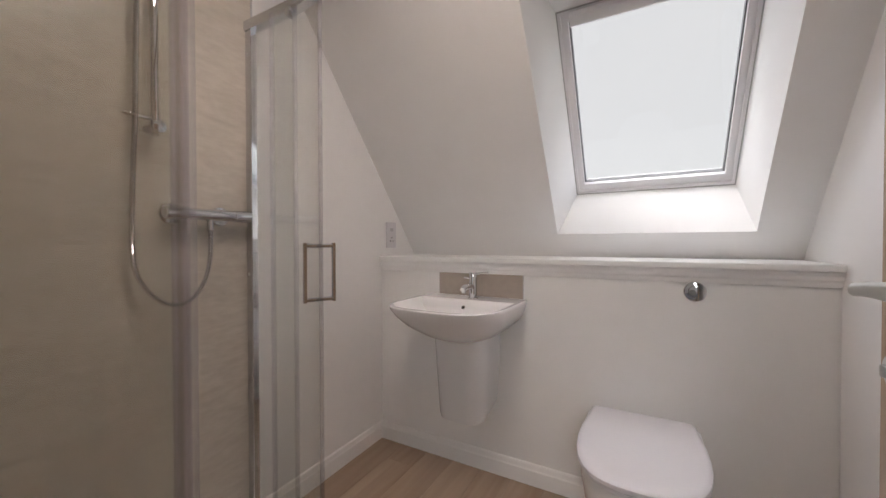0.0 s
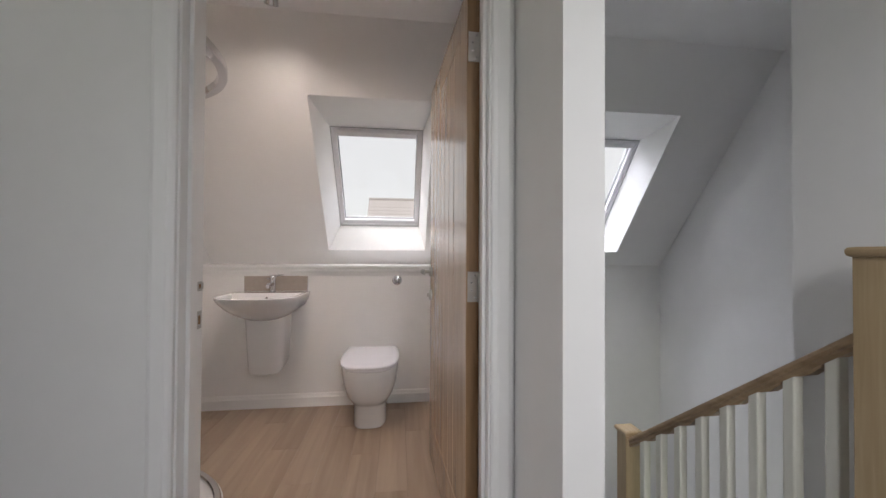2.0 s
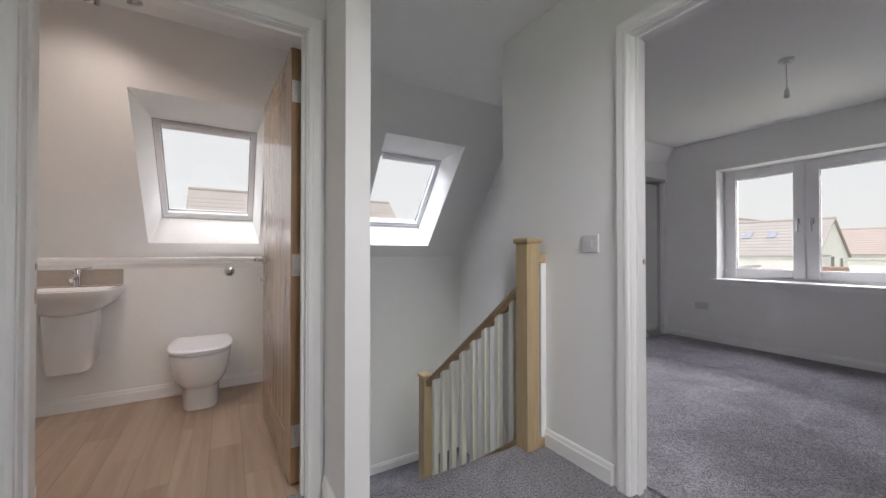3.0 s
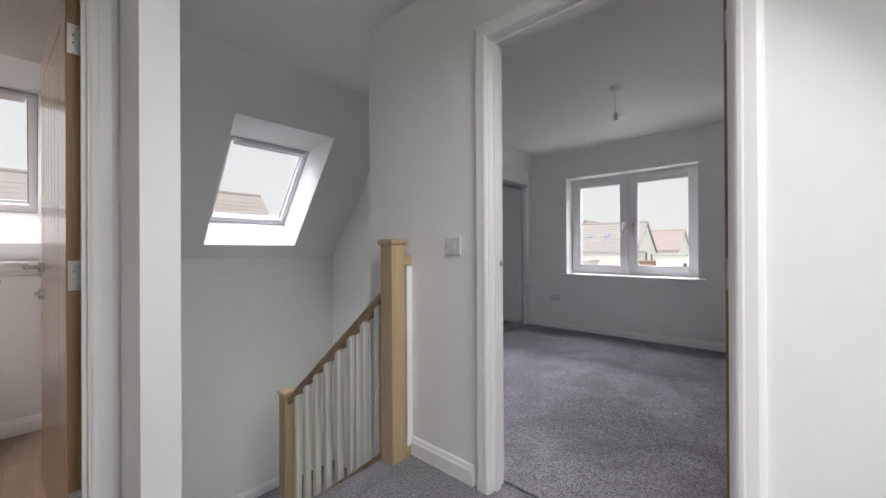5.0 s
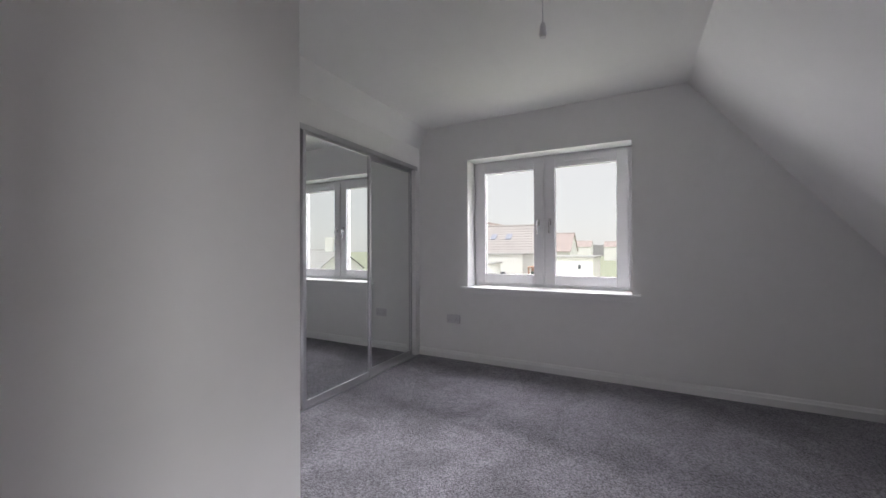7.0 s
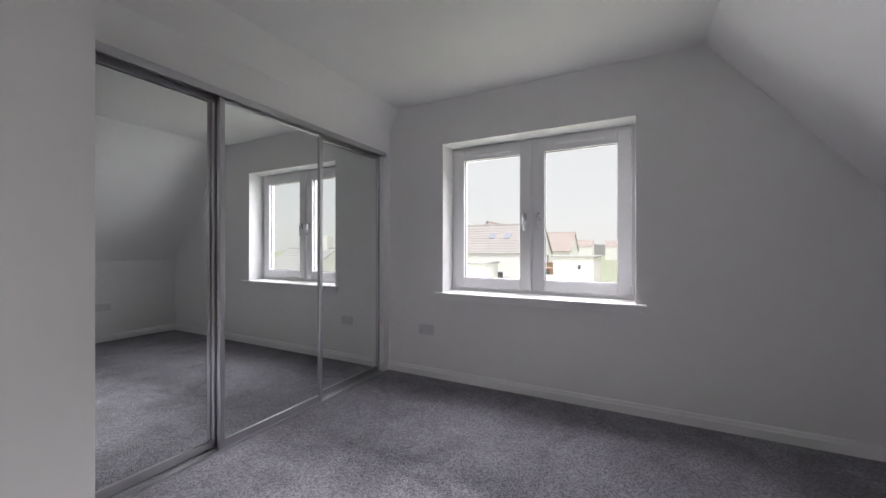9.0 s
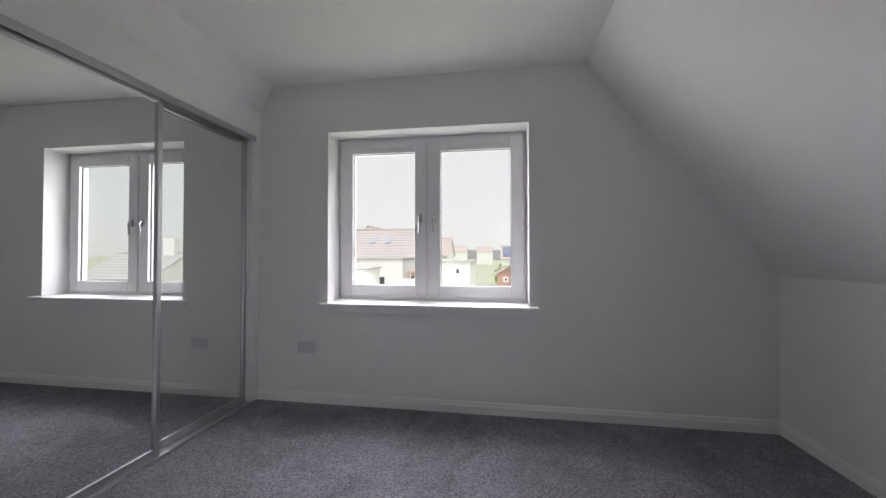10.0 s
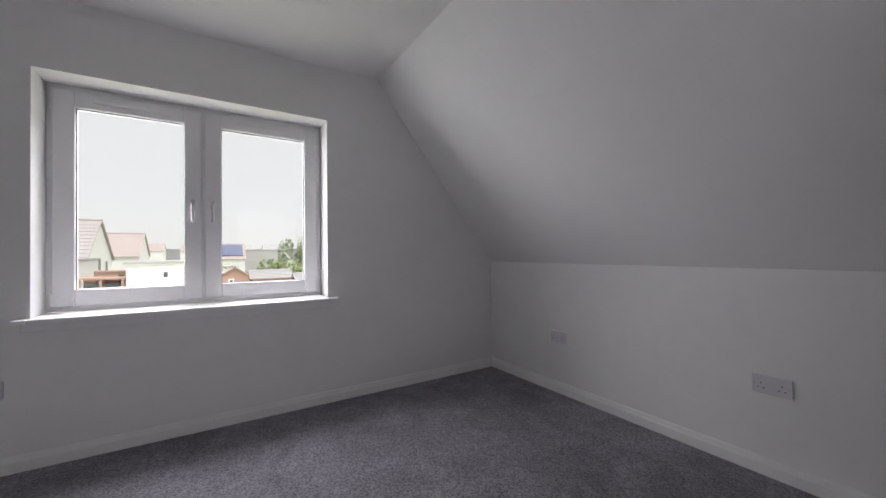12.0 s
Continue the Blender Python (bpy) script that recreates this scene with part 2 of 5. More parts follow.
def stone_panel_material():
    """Beige-grey stone-effect wall panel with faint drifting veins."""
    m = material("stone_effect_panel", (0.43, 0.385, 0.325), 0.33)
    n, l = m.node_tree.nodes, m.node_tree.links
    b = n["Principled BSDF"]
    co, mp = n.new("ShaderNodeTexCoord"), n.new("ShaderNodeMapping")
    mp.inputs["Scale"].default_value = (1, 2.2, 7.5)
    mp.inputs["Rotation"].default_value = (radians(14), 0, 0)
    n1, n2 = n.new("ShaderNodeTexNoise"), n.new("ShaderNodeTexNoise")
    n1.inputs["Scale"].default_value, n1.inputs["Detail"].default_value, n1.inputs["Distortion"].default_value = 1.6, 9, 1.5
    n2.inputs["Scale"].default_value, n2.inputs["Detail"].default_value = 9.0, 6
    n1.inputs["Roughness"].default_value = 0.7
    cr = n.new("ShaderNodeValToRGB")
    cr.color_ramp.elements[0].position, cr.color_ramp.elements[1].position = 0.3, 0.72
    cr.color_ramp.elements[0].color, cr.color_ramp.elements[1].color = (0.50, 0.455, 0.395, 1), (0.66, 0.615, 0.55, 1)
    mx = n.new("ShaderNodeMath")
    mx.operation = "MULTIPLY_ADD"
    mx.inputs[1].default_value, mx.inputs[2].default_value = 0.45, 0.0
    ad = n.new("ShaderNodeMath")
    ad.operation = "MULTIPLY_ADD"
    ad.inputs[1].default_value = 0.6
    l.new(co.outputs["Object"], mp.inputs["Vector"])
    l.new(mp.outputs[0], n1.inputs["Vector"])
    l.new(mp.outputs[0], n2.inputs["Vector"])
    l.new(n2.outputs["Fac"], mx.inputs[0])
    l.new(n1.outputs["Fac"], ad.inputs[0])
    l.new(mx.outputs[0], ad.inputs[2])
    l.new(ad.outputs[0], cr.inputs["Fac"])
    l.new(cr.outputs[0], b.inputs["Base Color"])
    bp = n.new("ShaderNodeBump")
    bp.inputs["Strength"].default_value, bp.inputs["Distance"].default_value = 0.15, 0.002
    l.new(ad.outputs[0], bp.inputs["Height"])
    l.new(bp.outputs[0], b.inputs["Normal"])
    return m


STONE = stone_panel_material()

# ---------- mesh helpers ----------
def box(bm, x0, x1, y0, y1, z0, z1, bev=0.0):
    """A box with optional eased edges."""
    r = bmesh.ops.create_cube(bm, size=1.0)
    vs = r["verts"]
    for v in vs:
        v.co = Vector(((x0 + x1) / 2 + v.co.x * (x1 - x0), (y0 + y1) / 2 + v.co.y * (y1 - y0), (z0 + z1) / 2 + v.co.z * (z1 - z0)))
    if bev:
        es = list({e for v in vs for e in v.link_edges})
        bmesh.ops.bevel(bm, geom=es, offset=bev, segments=2, profile=0.5, affect="EDGES")
    return bm


def boxes(*specs, bev=0.0):
    bm = bmesh.new()
    for s in specs:
        box(bm, *s, bev=bev)
    return bm


def loft(bm, rings, cap0=True, cap1=True, closed=True):
    """Skin between rings of equally many points."""
    rows = [[bm.verts.new(p) for p in ring] for ring in rings]
    n = len(rows[0])
    for a, b in zip(rows, rows[1:]):
        for i in range(n if closed else n - 1):
            bm.faces.new((a[i], a[(i + 1) % n], b[(i + 1) % n], b[i]))
    if cap0:
        bm.faces.new(rows[0][::-1])
    if cap1:
        bm.faces.new(rows[-1])
    return bm


def sweep(bm, points, profile, close=False):
    """A profile of (across, up) swept along a level path of (x, y, z); across is to the left of the way."""
    rings = []
    n = len(points)
    for i, p in enumerate(points):
        a = Vector(points[max(i - 1, 0)])
        b = Vector(points[min(i + 1, n - 1)])
        d = b - a
        d.z = 0
        d.normalize()
        left = Vector((-d.y, d.x, 0))
        k = 1.0
        if 0 < i < n - 1:
            d1 = (Vector(p) - a).normalized()
            k = 1 / max(0.3, Vector((-d1.y, d1.x, 0)).dot(left))
        rings.append([Vector(p) + left * (u * k) + Vector((0, 0, v)) for u, v in profile])
    return loft(bm, rings)


def tube(bm, points, r, n=10):
    """A round tube along points."""
    rings = []
    pts = [Vector(p) for p in points]
    ref = Vector((0, 0, 1))
    for i, p in enumerate(pts):
        d = (pts[min(i + 1, len(pts) - 1)] - pts[max(i - 1, 0)]).normalized()
        s = d.cross(ref)
        if s.length < 0.05:
            s = d.cross(Vector((0.9, 0.436, 0)))
        s.normalize()
        u = s.cross(d)
        rad = r[i] if isinstance(r, (list, tuple)) else r
        rings.append([p + s * (rad * math.cos(2 * math.pi * k / n)) + u * (rad * math.sin(2 * math.pi * k / n)) for k in range(n)])
        ref = u
    return loft(bm, rings)


def disc(bm, at, axis, r, depth, n=28, bev=0.0):
    """A short round plate: from at, along axis, depth thick, with a rounded rim."""
    a, ax = Vector(at), Vector(axis).normalized()
    e = min(bev, depth * 0.8)
    pts = [a, a + ax * (depth - e), a + ax * (depth - e * 0.3), a + ax * depth] if e else [a, a + ax * depth]
    rr = [r, r, r - e * 0.3, r - e] if e else [r, r]
    s = ax.cross(Vector((0.31, 0.77, 0.55))).normalized()
    u = ax.cross(s)
    rings = [[p + s * (q * math.cos(2 * math.pi * k / n)) + u * (q * math.sin(2 * math.pi * k / n)) for k in range(n)] for p, q in zip(pts, rr)]
    return loft(bm, rings)


def finish(name, bm, mat, smooth=False):
    bmesh.ops.recalc_face_normals(bm, faces=bm.faces)
    me = bpy.data.meshes.new(name)
    bm.to_mesh(me)
    bm.free()
    me.materials.append(mat)
    if smooth:
        for p in me.polygons:
            p.use_smooth = True
        me.set_sharp_from_angle(angle=radians(38))
    return new(name, me)


def part(name, bm, mat, parent, label="", smooth=True):
    """One mesh under a thing or a part."""
    ob = finish(name, bm, mat, smooth)
    ob.parent = parent
    if label:
        tagged(ob, label)
    return ob


def thing(name, at, label, category, group=""):
    ob = new(name)
    ob.empty_display_size = 0.1
    ob.matrix_basis = at if isinstance(at, Matrix) else Matrix.Translation(at)
    return tagged(ob, label, category, group)


def setting(name, bm, mat, label, category, smooth=False):
    return tagged(finish(name, bm, mat, smooth), label, category, kind="structure")


def polygon_wall(bm, outline, axis, a, b):
    """A slab whose outline lies in (y, z) for axis x or (x, z) for axis y, from a to b along that axis."""
    f = (lambda u, v, w: (w, u, v)) if axis == "x" else (lambda u, v, w: (u, w, v))
    return loft(bm, [[f(u, v, a) for u, v in outline], [f(u, v, b) for u, v in outline]])
# ---------- structure ----------
HEAD = 2.02
BD0, BD1 = 0.575, 1.425            # bathroom door opening
DD0, DD1 = -0.66, 0.186            # bedroom door opening
LAND_EDGE = 0.76
HALF = -1.27                       # half landing

bm = boxes((BX0 - 0.1, BX0, 0.89, 3.1, 0, 2.6))
setting("wall_bath_west", bm, PAINT, "plain white painted bathroom side wall", "wall")
bm = boxes((-0.41, BD0 - 0.03, 0.89, BY0, 0, CEIL), (BD1 + 0.03, STUB, 0.89, BY0, 0, CEIL), (BD0 - 0.03, BD1 + 0.03, 0.89, BY0, HEAD + 0.03, CEIL))
setting("wall_bath_door", bm, PAINT, "white painted wall with the bathroom doorway", "wall")
bm = boxes((STUB, PX1, 0.565, BY0, -2.6, 2.6), (BX1, PX1, BY0, 3.1, -2.6, 2.6))
setting("wall_stair_partition", bm, PAINT, "white painted partition between bathroom and stairs", "wall")
bm = boxes((BX0, BX1, BY1, BY1 + 0.08, 0, 0.985))
setting("wall_bath_boxing", bm, PAINT, "low white boxed-in wall behind basin and toilet", "wall")
bm = boxes((PX1, NIBX, KNEE_N, KNEE_N + 0.1, -2.6, 1.2))
setting("wall_stair_knee", bm, PAINT, "white painted low wall under the stair roof slope", "wall")
bm = boxes((LX0, LX1, -1.9, DD0 - 0.03, 0, CEIL), (LX0, LX1, DD1 + 0.03, 1.05, -0.3, CEIL), (LX0, LX1, DD0 - 0.03, DD1 + 0.03, HEAD + 0.03, CEIL))
setting("wall_landing_bedroom", bm, PAINT, "white painted wall with the bedroom doorway", "wall")
bm = boxes((LX1, NIBX, NIBY, 1.05, -0.3, CEIL))
setting("wall_stair_box_south", bm, PAINT, "white painted wall boxing in the stairwell", "wall")
bm = boxes((NIBX - 0.1, NIBX, 1.05, KNEE_N, -2.6, CEIL))
setting("wall_stair_box_east", bm, PAINT, "white painted wall at the stairwell side", "wall")
bm = boxes((-0.41, LX0, -1.80, KNEE_S, 0, 1.02), (LX1, GABLE, -1.80, KNEE_S, 0, 1.02))
setting("wall_south_knee", bm, PAINT, "low white painted knee wall under the slope", "wall")
# the opening in this unseen wall is added to let fill light in
bm = boxes((-0.51, -0.41, -1.8, -1.1, 0, CEIL), (-0.51, -0.41, 0.1, 0.89, 0, CEIL), (-0.51, -0.41, -1.1, 0.1, 0, 0.9), (-0.51, -0.41, -1.1, 0.1, 2.1, CEIL))
setting("wall_landing_west", bm, PAINT, "white painted landing end wall with an added unseen opening", "wall")
bm = boxes((NIBX, 5.975, 2.46, 2.54, 0, CEIL), (5.975, GABLE, WARD_Y, 2.54, 0, 2.2), (NIBX, 5.975, WARD_Y, WARD_Y + 0.09, 1.996, 2.2))
polygon_wall(bm, [(WARD_Y + 0.09, 2.2), (WARD_Y, 2.2), (WARD_Y - 0.10, CEIL), (WARD_Y + 0.09, CEIL)], "x", NIBX, GABLE)
setting("wall_wardrobe_recess", bm, PAINT, "white painted recess and bulkhead around the wardrobe", "wall")

WY0, WY1, WZ0, WZ1 = -0.185, 1.275, 0.757, 2.02
bm = boxes((GABLE, GABLE + 0.34, -2.4, WY0, -3.0, 2.6), (GABLE, GABLE + 0.34, WY1, 3.6, -3.0, 2.6),
           (GABLE, GABLE + 0.34, WY0, WY1, -3.0, WZ0 - 0.022), (GABLE, GABLE + 0.34, WY0, WY1, WZ1, 2.6))
setting("wall_gable", bm, PAINT, "white painted gable wall with a window opening", "wall")

# ceilings: flat middle and two slopes, the north one with two rooflight openings
bm = boxes((-0.51, GABLE + 0.1, RIDGE_S - 0.02, RIDGE_N + 0.02, CEIL, CEIL + 0.12))
setting("ceiling", bm, CEILING, "flat white painted ceiling", "ceiling")
T = 0.04
ds = Vector((0, -SN, -1)).normalized() * -1      # outward normal of the north slope
def south_strip(bm, x0, x1, z0, z1):
    ya, yb = KNEE_S + (z0 - KNEE_Z) / 1.27, KNEE_S + (z1 - KNEE_Z) / 1.27
    polygon_wall(bm, [(ya, z0), (yb, z1), (yb - 0.05, z1 + 0.04), (ya - 0.05, z0 + 0.04)], "x", x0, x1)


# the gap over the landing is unseen, added for the south fill lamp
bm = bmesh.new()
south_strip(bm, -0.51, 1.35, 0.85, CEIL)
south_strip(bm, 2.45, GABLE + 0.1, 0.85, CEIL)
south_strip(bm, 1.35, 2.45, 0.85, 1.25)
south_strip(bm, 1.35, 2.45, 2.15, CEIL)
setting("ceiling_slope_south", bm, CEILING, "white painted sloping ceiling with an added unseen opening over the landing", "ceiling")

SLOT_GREY = material("grey_gap_shade", (0.45, 0.45, 0.46), 0.8)
SKY_Z0, SKY_Z1 = 1.138, 2.067
SKYLIGHTS = [(0.605, 1.375), (2.273, 3.071)]
OUT = 0.25                         # from the ceiling to the window frame, square to the slope


def slope_strip(bm, x0, x1, z0, z1, off=0.0, t=T):
    p = [(x, north_y(z), z) for x, z in ((x0, z0), (x1, z0), (x1, z1), (x0, z1))]
    loft(bm, [[Vector(q) + ds * off for q in p], [Vector(q) + ds * (off + t) for q in p]])


bm = bmesh.new()
xs = [-0.42, SKYLIGHTS[0][0], SKYLIGHTS[0][1], SKYLIGHTS[1][0], SKYLIGHTS[1][1], GABLE + 0.1]
for i in range(5):
    if i % 2 == 0:
        slope_strip(bm, xs[i], xs[i + 1], 0.9, CEIL + 0.03)
    else:
        slope_strip(bm, xs[i], xs[i + 1], 0.9, SKY_Z0)
        slope_strip(bm, xs[i], xs[i + 1], SKY_Z1, CEIL + 0.03)
setting("ceiling_slope_north", bm, CEILING, "white painted sloping ceiling with rooflight openings", "ceiling")

FRAME_IN = 0.056                   # the splay of the reveal on each side
FZ0, FZ1 = 1.350, 2.006            # frame foot and head


def on_frame(x, z, off=0.0):
    """A point of the window plane: z is its height there."""
    y = north_y(z - OUT * ds.z) + OUT * ds.y
    return Vector((x, y, z)) + ds * off


def reveal(name, x0, x1):
    """Splayed plaster lining of a rooflight."""
    bm = bmesh.new()
    inner = [Vector((x0, north_y(SKY_Z0), SKY_Z0)), Vector((x1, north_y(SKY_Z0), SKY_Z0)), Vector((x1, north_y(SKY_Z1), SKY_Z1)), Vector((x0, north_y(SKY_Z1), SKY_Z1))]
    a, b = x0 + FRAME_IN + 0.012, x1 - FRAME_IN + 0.012
    outer = [on_frame(a, FZ0), on_frame(b, FZ0), on_frame(b, FZ1), on_frame(a, FZ1)]
    cen = sum(inner, Vector()) / 4
    back = [p + (p - cen).normalized() * 0.05 for p in inner], [p + (p - cen).normalized() * 0.05 for p in outer]
    iv, ov = [bm.verts.new(p) for p in inner], [bm.verts.new(p) for p in outer]
    bi, bo = [bm.verts.new(p + ds * 0.02) for p in back[0]], [bm.verts.new(p) for p in back[1]]
    for i in range(4):
        j = (i + 1) % 4
        bm.faces.new((iv[i], iv[j], ov[j], ov[i]))
        bm.faces.new((bi[i], bo[i], bo[j], bi[j]))
        bm.faces.new((ov[i], ov[j], bo[j], bo[i]))
        bm.faces.new((iv[j], iv[i], bi[i], bi[j]))
    setting(name, bm, CEILING, "white plastered splayed rooflight reveal", "window reveal")
    return a, b


def ring_frame(bm, a, b, z0, z1, w, o0, o1, bottom=None, top=None):
    """A rectangular frame in the rooflight's plane: outer size, width of its members, from offset o0 to o1."""
    k = abs(ds.y)                  # height gained for each metre along the slope
    wb, wt = (bottom or w) * k, (top or w) * k
    for x0, x1, y0, y1 in ((a, a + w, z0, z1), (b - w, b, z0, z1), (a + w, b - w, z0, z0 + wb), (a + w, b - w, z1 - wt, z1)):
        loft(bm, [[on_frame(x, z, o) for x, z in ((x0, y0), (x1, y0), (x1, y1), (x0, y1))] for o in (o0, o1)])
    return bm


def rooflight(number, x0, x1):
    a, b = reveal("rooflight_reveal_%d" % number, x0, x1)
    w = tagged(new("window_%d" % (number + 1)), "white-framed centre-pivot rooflight with clear glass", "rooflight", kind="structure")
    # the gap's shade is put into a thin solid grey ring
    part("reveal_gap_shade", ring_frame(bmesh.new(), a - 0.004, b + 0.004, FZ0 - 0.004, FZ1 + 0.004, 0.007, -0.004, 0.002), SLOT_GREY, w, "grey strip painted as the shadow gap round the frame", smooth=False)
    part("outer_frame", ring_frame(bmesh.new(), a - 0.02, b + 0.02, FZ0 - 0.015, FZ1 + 0.015, 0.034, 0.0, 0.10), UPVC, w, smooth=False)
    k = abs(ds.y)
    sash = part("sash", ring_frame(bmesh.new(), a + 0.013, b - 0.013, FZ0 + 0.010, FZ1 - 0.010, 0.026, 0.012, 0.07, bottom=0.036, top=0.030), UPVC, w, smooth=False)
    part("bead", ring_frame(bmesh.new(), a + 0.038, b - 0.038, FZ0 + 0.035, FZ1 - 0.031, 0.006, 0.036, 0.06), GASKET, sash, "grey glazing gasket", smooth=False)
    ga, gb, g0, g1 = a + 0.034, b - 0.034, FZ0 + 0.034, FZ1 - 0.03
    pane = part("pane", loft(bmesh.new(), [[on_frame(x, z, o) for x, z in ((ga, g0), (gb, g0), (gb, g1), (ga, g1))] for o in (0.045, 0.049)]), WINDOW_GLASS, w, smooth=False)
    pane.visible_shadow = False
    h = FZ1 - 0.02
    bm = bmesh.new()
    loft(bm, [[on_frame(x, h + dz, o) for dz, o in ((-0.024, -0.022), (-0.03, 0.0), (0.012, 0.006), (0.014, -0.014), (0.002, -0.026))] for x in (a + 0.05, b - 0.05)])
    part("control_bar", bm, UPVC, sash, "white control bar along the sash head", smooth=False)


for i, (x0, x1) in enumerate(SKYLIGHTS):
    rooflight(i + 1, x0, x1)

# unseen outer roof skin, added so that only the openings let the sky in
bm = bmesh.new()
for i in range(5):
    if i % 2 == 0:
        slope_strip(bm, xs[i] - (0 if i == 0 else 0.04), xs[i + 1] + (0.04 if i < 4 else 0.4), 0.5, CEIL + 0.4, OUT + 0.08, 0.03)
    else:
        slope_strip(bm, xs[i] + 0.04, xs[i + 1] + 0.04 - 0.08, 0.5, FZ0 - 0.16, OUT + 0.08, 0.03)
        slope_strip(bm, xs[i] + 0.04, xs[i + 1] + 0.04 - 0.08, FZ1 - 0.10, CEIL + 0.4, OUT + 0.08, 0.03)
ROOF_DARK = material("roof_skin_grey", (0.10, 0.095, 0.09), 0.8, var=0.15, scale=8, bump=0.3)
setting("roof_north", bm, ROOF_DARK, "unseen grey outer roof skin that blocks the sky", "roof")

# floors
bm = boxes((BX0, BX1, BY0 - 0.05, BY1, -0.12, -0.004))
bath_floor = setting("floor_bathroom", bm, JOINT, "wood-effect vinyl plank bathroom floor", "floor")
bm = boxes((-0.41, PX1, -1.8, BY0 - 0.05, -0.2, 0), (PX1, LX0, -1.8, LAND_EDGE, -0.2, 0), (LX0, LX1, DD0 - 0.03, DD1 + 0.03, -0.2, 0))
setting("floor_landing", bm, CARPET, "grey twist-pile carpet on the landing", "floor")
bm = boxes((LX1, NIBX, -1.8, NIBY, -0.2, 0.014), (NIBX, GABLE, -1.8, 2.46, -0.2, 0.014))
setting("floor_bedroom", bm, CARPET, "grey twist-pile bedroom carpet with brushed patches", "floor")

# stairs
bm = bmesh.new()
RISE, GO = -HALF / 7, 0.2
for i in range(6):
    box(bm, PX1 + 0.02, 2.53, LAND_EDGE + i * GO, LAND_EDGE + (i + 1) * GO + 0.02, -RISE * (i + 1) - 0.2, -RISE * (i + 1), 0.012)
box(bm, PX1, NIBX - 0.1, LAND_EDGE + 6 * GO, KNEE_N, HALF - 0.2, HALF, 0.012)
for i in range(6):
    box(bm, 2.61, NIBX - 0.11, LAND_EDGE + 6 * GO - (i + 1) * GO - 0.02, LAND_EDGE + 6 * GO - i * GO, HALF - RISE * (i + 1) - 0.2, HALF - RISE * (i + 1), 0.012)
box(bm, PX1, NIBX, -0.6, LAND_EDGE + 0.1, -2.7, -2.54)
setting("stairs", bm, CARPET, "grey carpeted dog-leg stairs with a half landing", "stairs")
bm = boxes((PX1, LX0, LAND_EDGE - 0.03, LAND_EDGE + 0.004, -0.42, -0.002))
setting("trim_landing_edge", bm, CARPET, "carpeted landing nosing", "stair nosing")

# skirting boards: a flat board with a moulded top
SKIRT = [(0, 0), (0.0155, 0), (0.0155, 0.066), (0.012, 0.072), (0.0105, 0.078), (0.0085, 0.088), (0.0045, 0.094), (0, 0.095)]


def skirting(name, points, z=0.0, parent_label="white painted skirting board"):
    setting(name, sweep(bmesh.new(), [(x, y, z) for x, y in points], SKIRT), TRIM, parent_label, "skirting board")


skirting("baseboard_bath_back", [(BX1, BY1), (BX0, BY1), (BX0, 1.86)])
skirting("baseboard_bath_right", [(BX1, 1.03), (BX1, BY1)])
skirting("baseboard_gable", [(GABLE, WARD_Y), (GABLE, KNEE_S), (LX1, KNEE_S)][::-1])
skirting("baseboard_stair_box", [(NIBX, WARD_Y), (NIBX, NIBY), (LX1, NIBY)])
skirting("baseboard_landing_east", [(LX0, DD1 + 0.09), (LX0, 0.70)][::1])
skirting("baseboard_landing_south", [(LX0, -1.69), (LX0, DD0 - 0.09)])
skirting("baseboard_landing_stub", [(PX1, 0.565), (STUB, 0.565), (STUB, 0.87)])
skirting("baseboard_landing_door", [(-0.41, 0.89), (BD0 - 0.09, 0.89)][::-1])
skirting("baseboard_half_landing", [(NIBX - 0.1, KNEE_N), (PX1, KNEE_N)], HALF)

# architraves and door linings
ARCH = [(0, 0), (0.012, 0), (0.016, 0.006), (0.018, 0.016), (0.0165, 0.022), (0.0175, 0.05), (0.014, 0.058), (0.010, 0.064), (0, 0.066)]


def architrave(name, axis, plane, side, a, b, head):
    """Moulded casing round an opening a..b on a wall plane; side is the way it stands out (+1 or -1)."""
    bm = bmesh.new()
    w, g = 0.066, 0.006
    a, b, h = a - g, b + g, head + g

    def ring(corner, mx, mz):
        out = []
        for d, u in ARCH:
            p, q = corner
            pos = (p + mx * u, q + mz * u)
            out.append((pos[0], plane + side * d, pos[1]) if axis == "y" else (plane + side * d, pos[0], pos[1]))
        return out
    loft(bm, [ring((a, 0.0), -1, 0), ring((a, h), -1, 1), ring((b, h), 1, 1), ring((b, 0.0), 1, 0)])
    setting(name, bm, TRIM, "white moulded door architrave", "architrave")


def lining(name, axis, c0, c1, a, b, head, stop0, stop1):
    """Jambs, head and door stops of an opening through a wall from c0 to c1."""
    bm = bmesh.new()

    def b3(u0, u1, v0, v1, z0, z1):
        if axis == "y":
            box(bm, u0, u1, v0, v1, z0, z1, 0.0015)
        else:
            box(bm, v0, v1, u0, u1, z0, z1, 0.0015)
    b3(a - 0.03, a, c0, c1, 0, head + 0.03)
    b3(b, b + 0.03, c0, c1, 0, head + 0.03)
    b3(a, b, c0, c1, head, head + 0.03)
    b3(a, a + 0.012, stop0, stop1, 0, head)
    b3(b - 0.012, b, stop0, stop1, 0, head)
    b3(a + 0.012, b - 0.012, stop0, stop1, head - 0.012, head)
    setting(name, bm, TRIM, "white painted door lining with stops", "door frame")


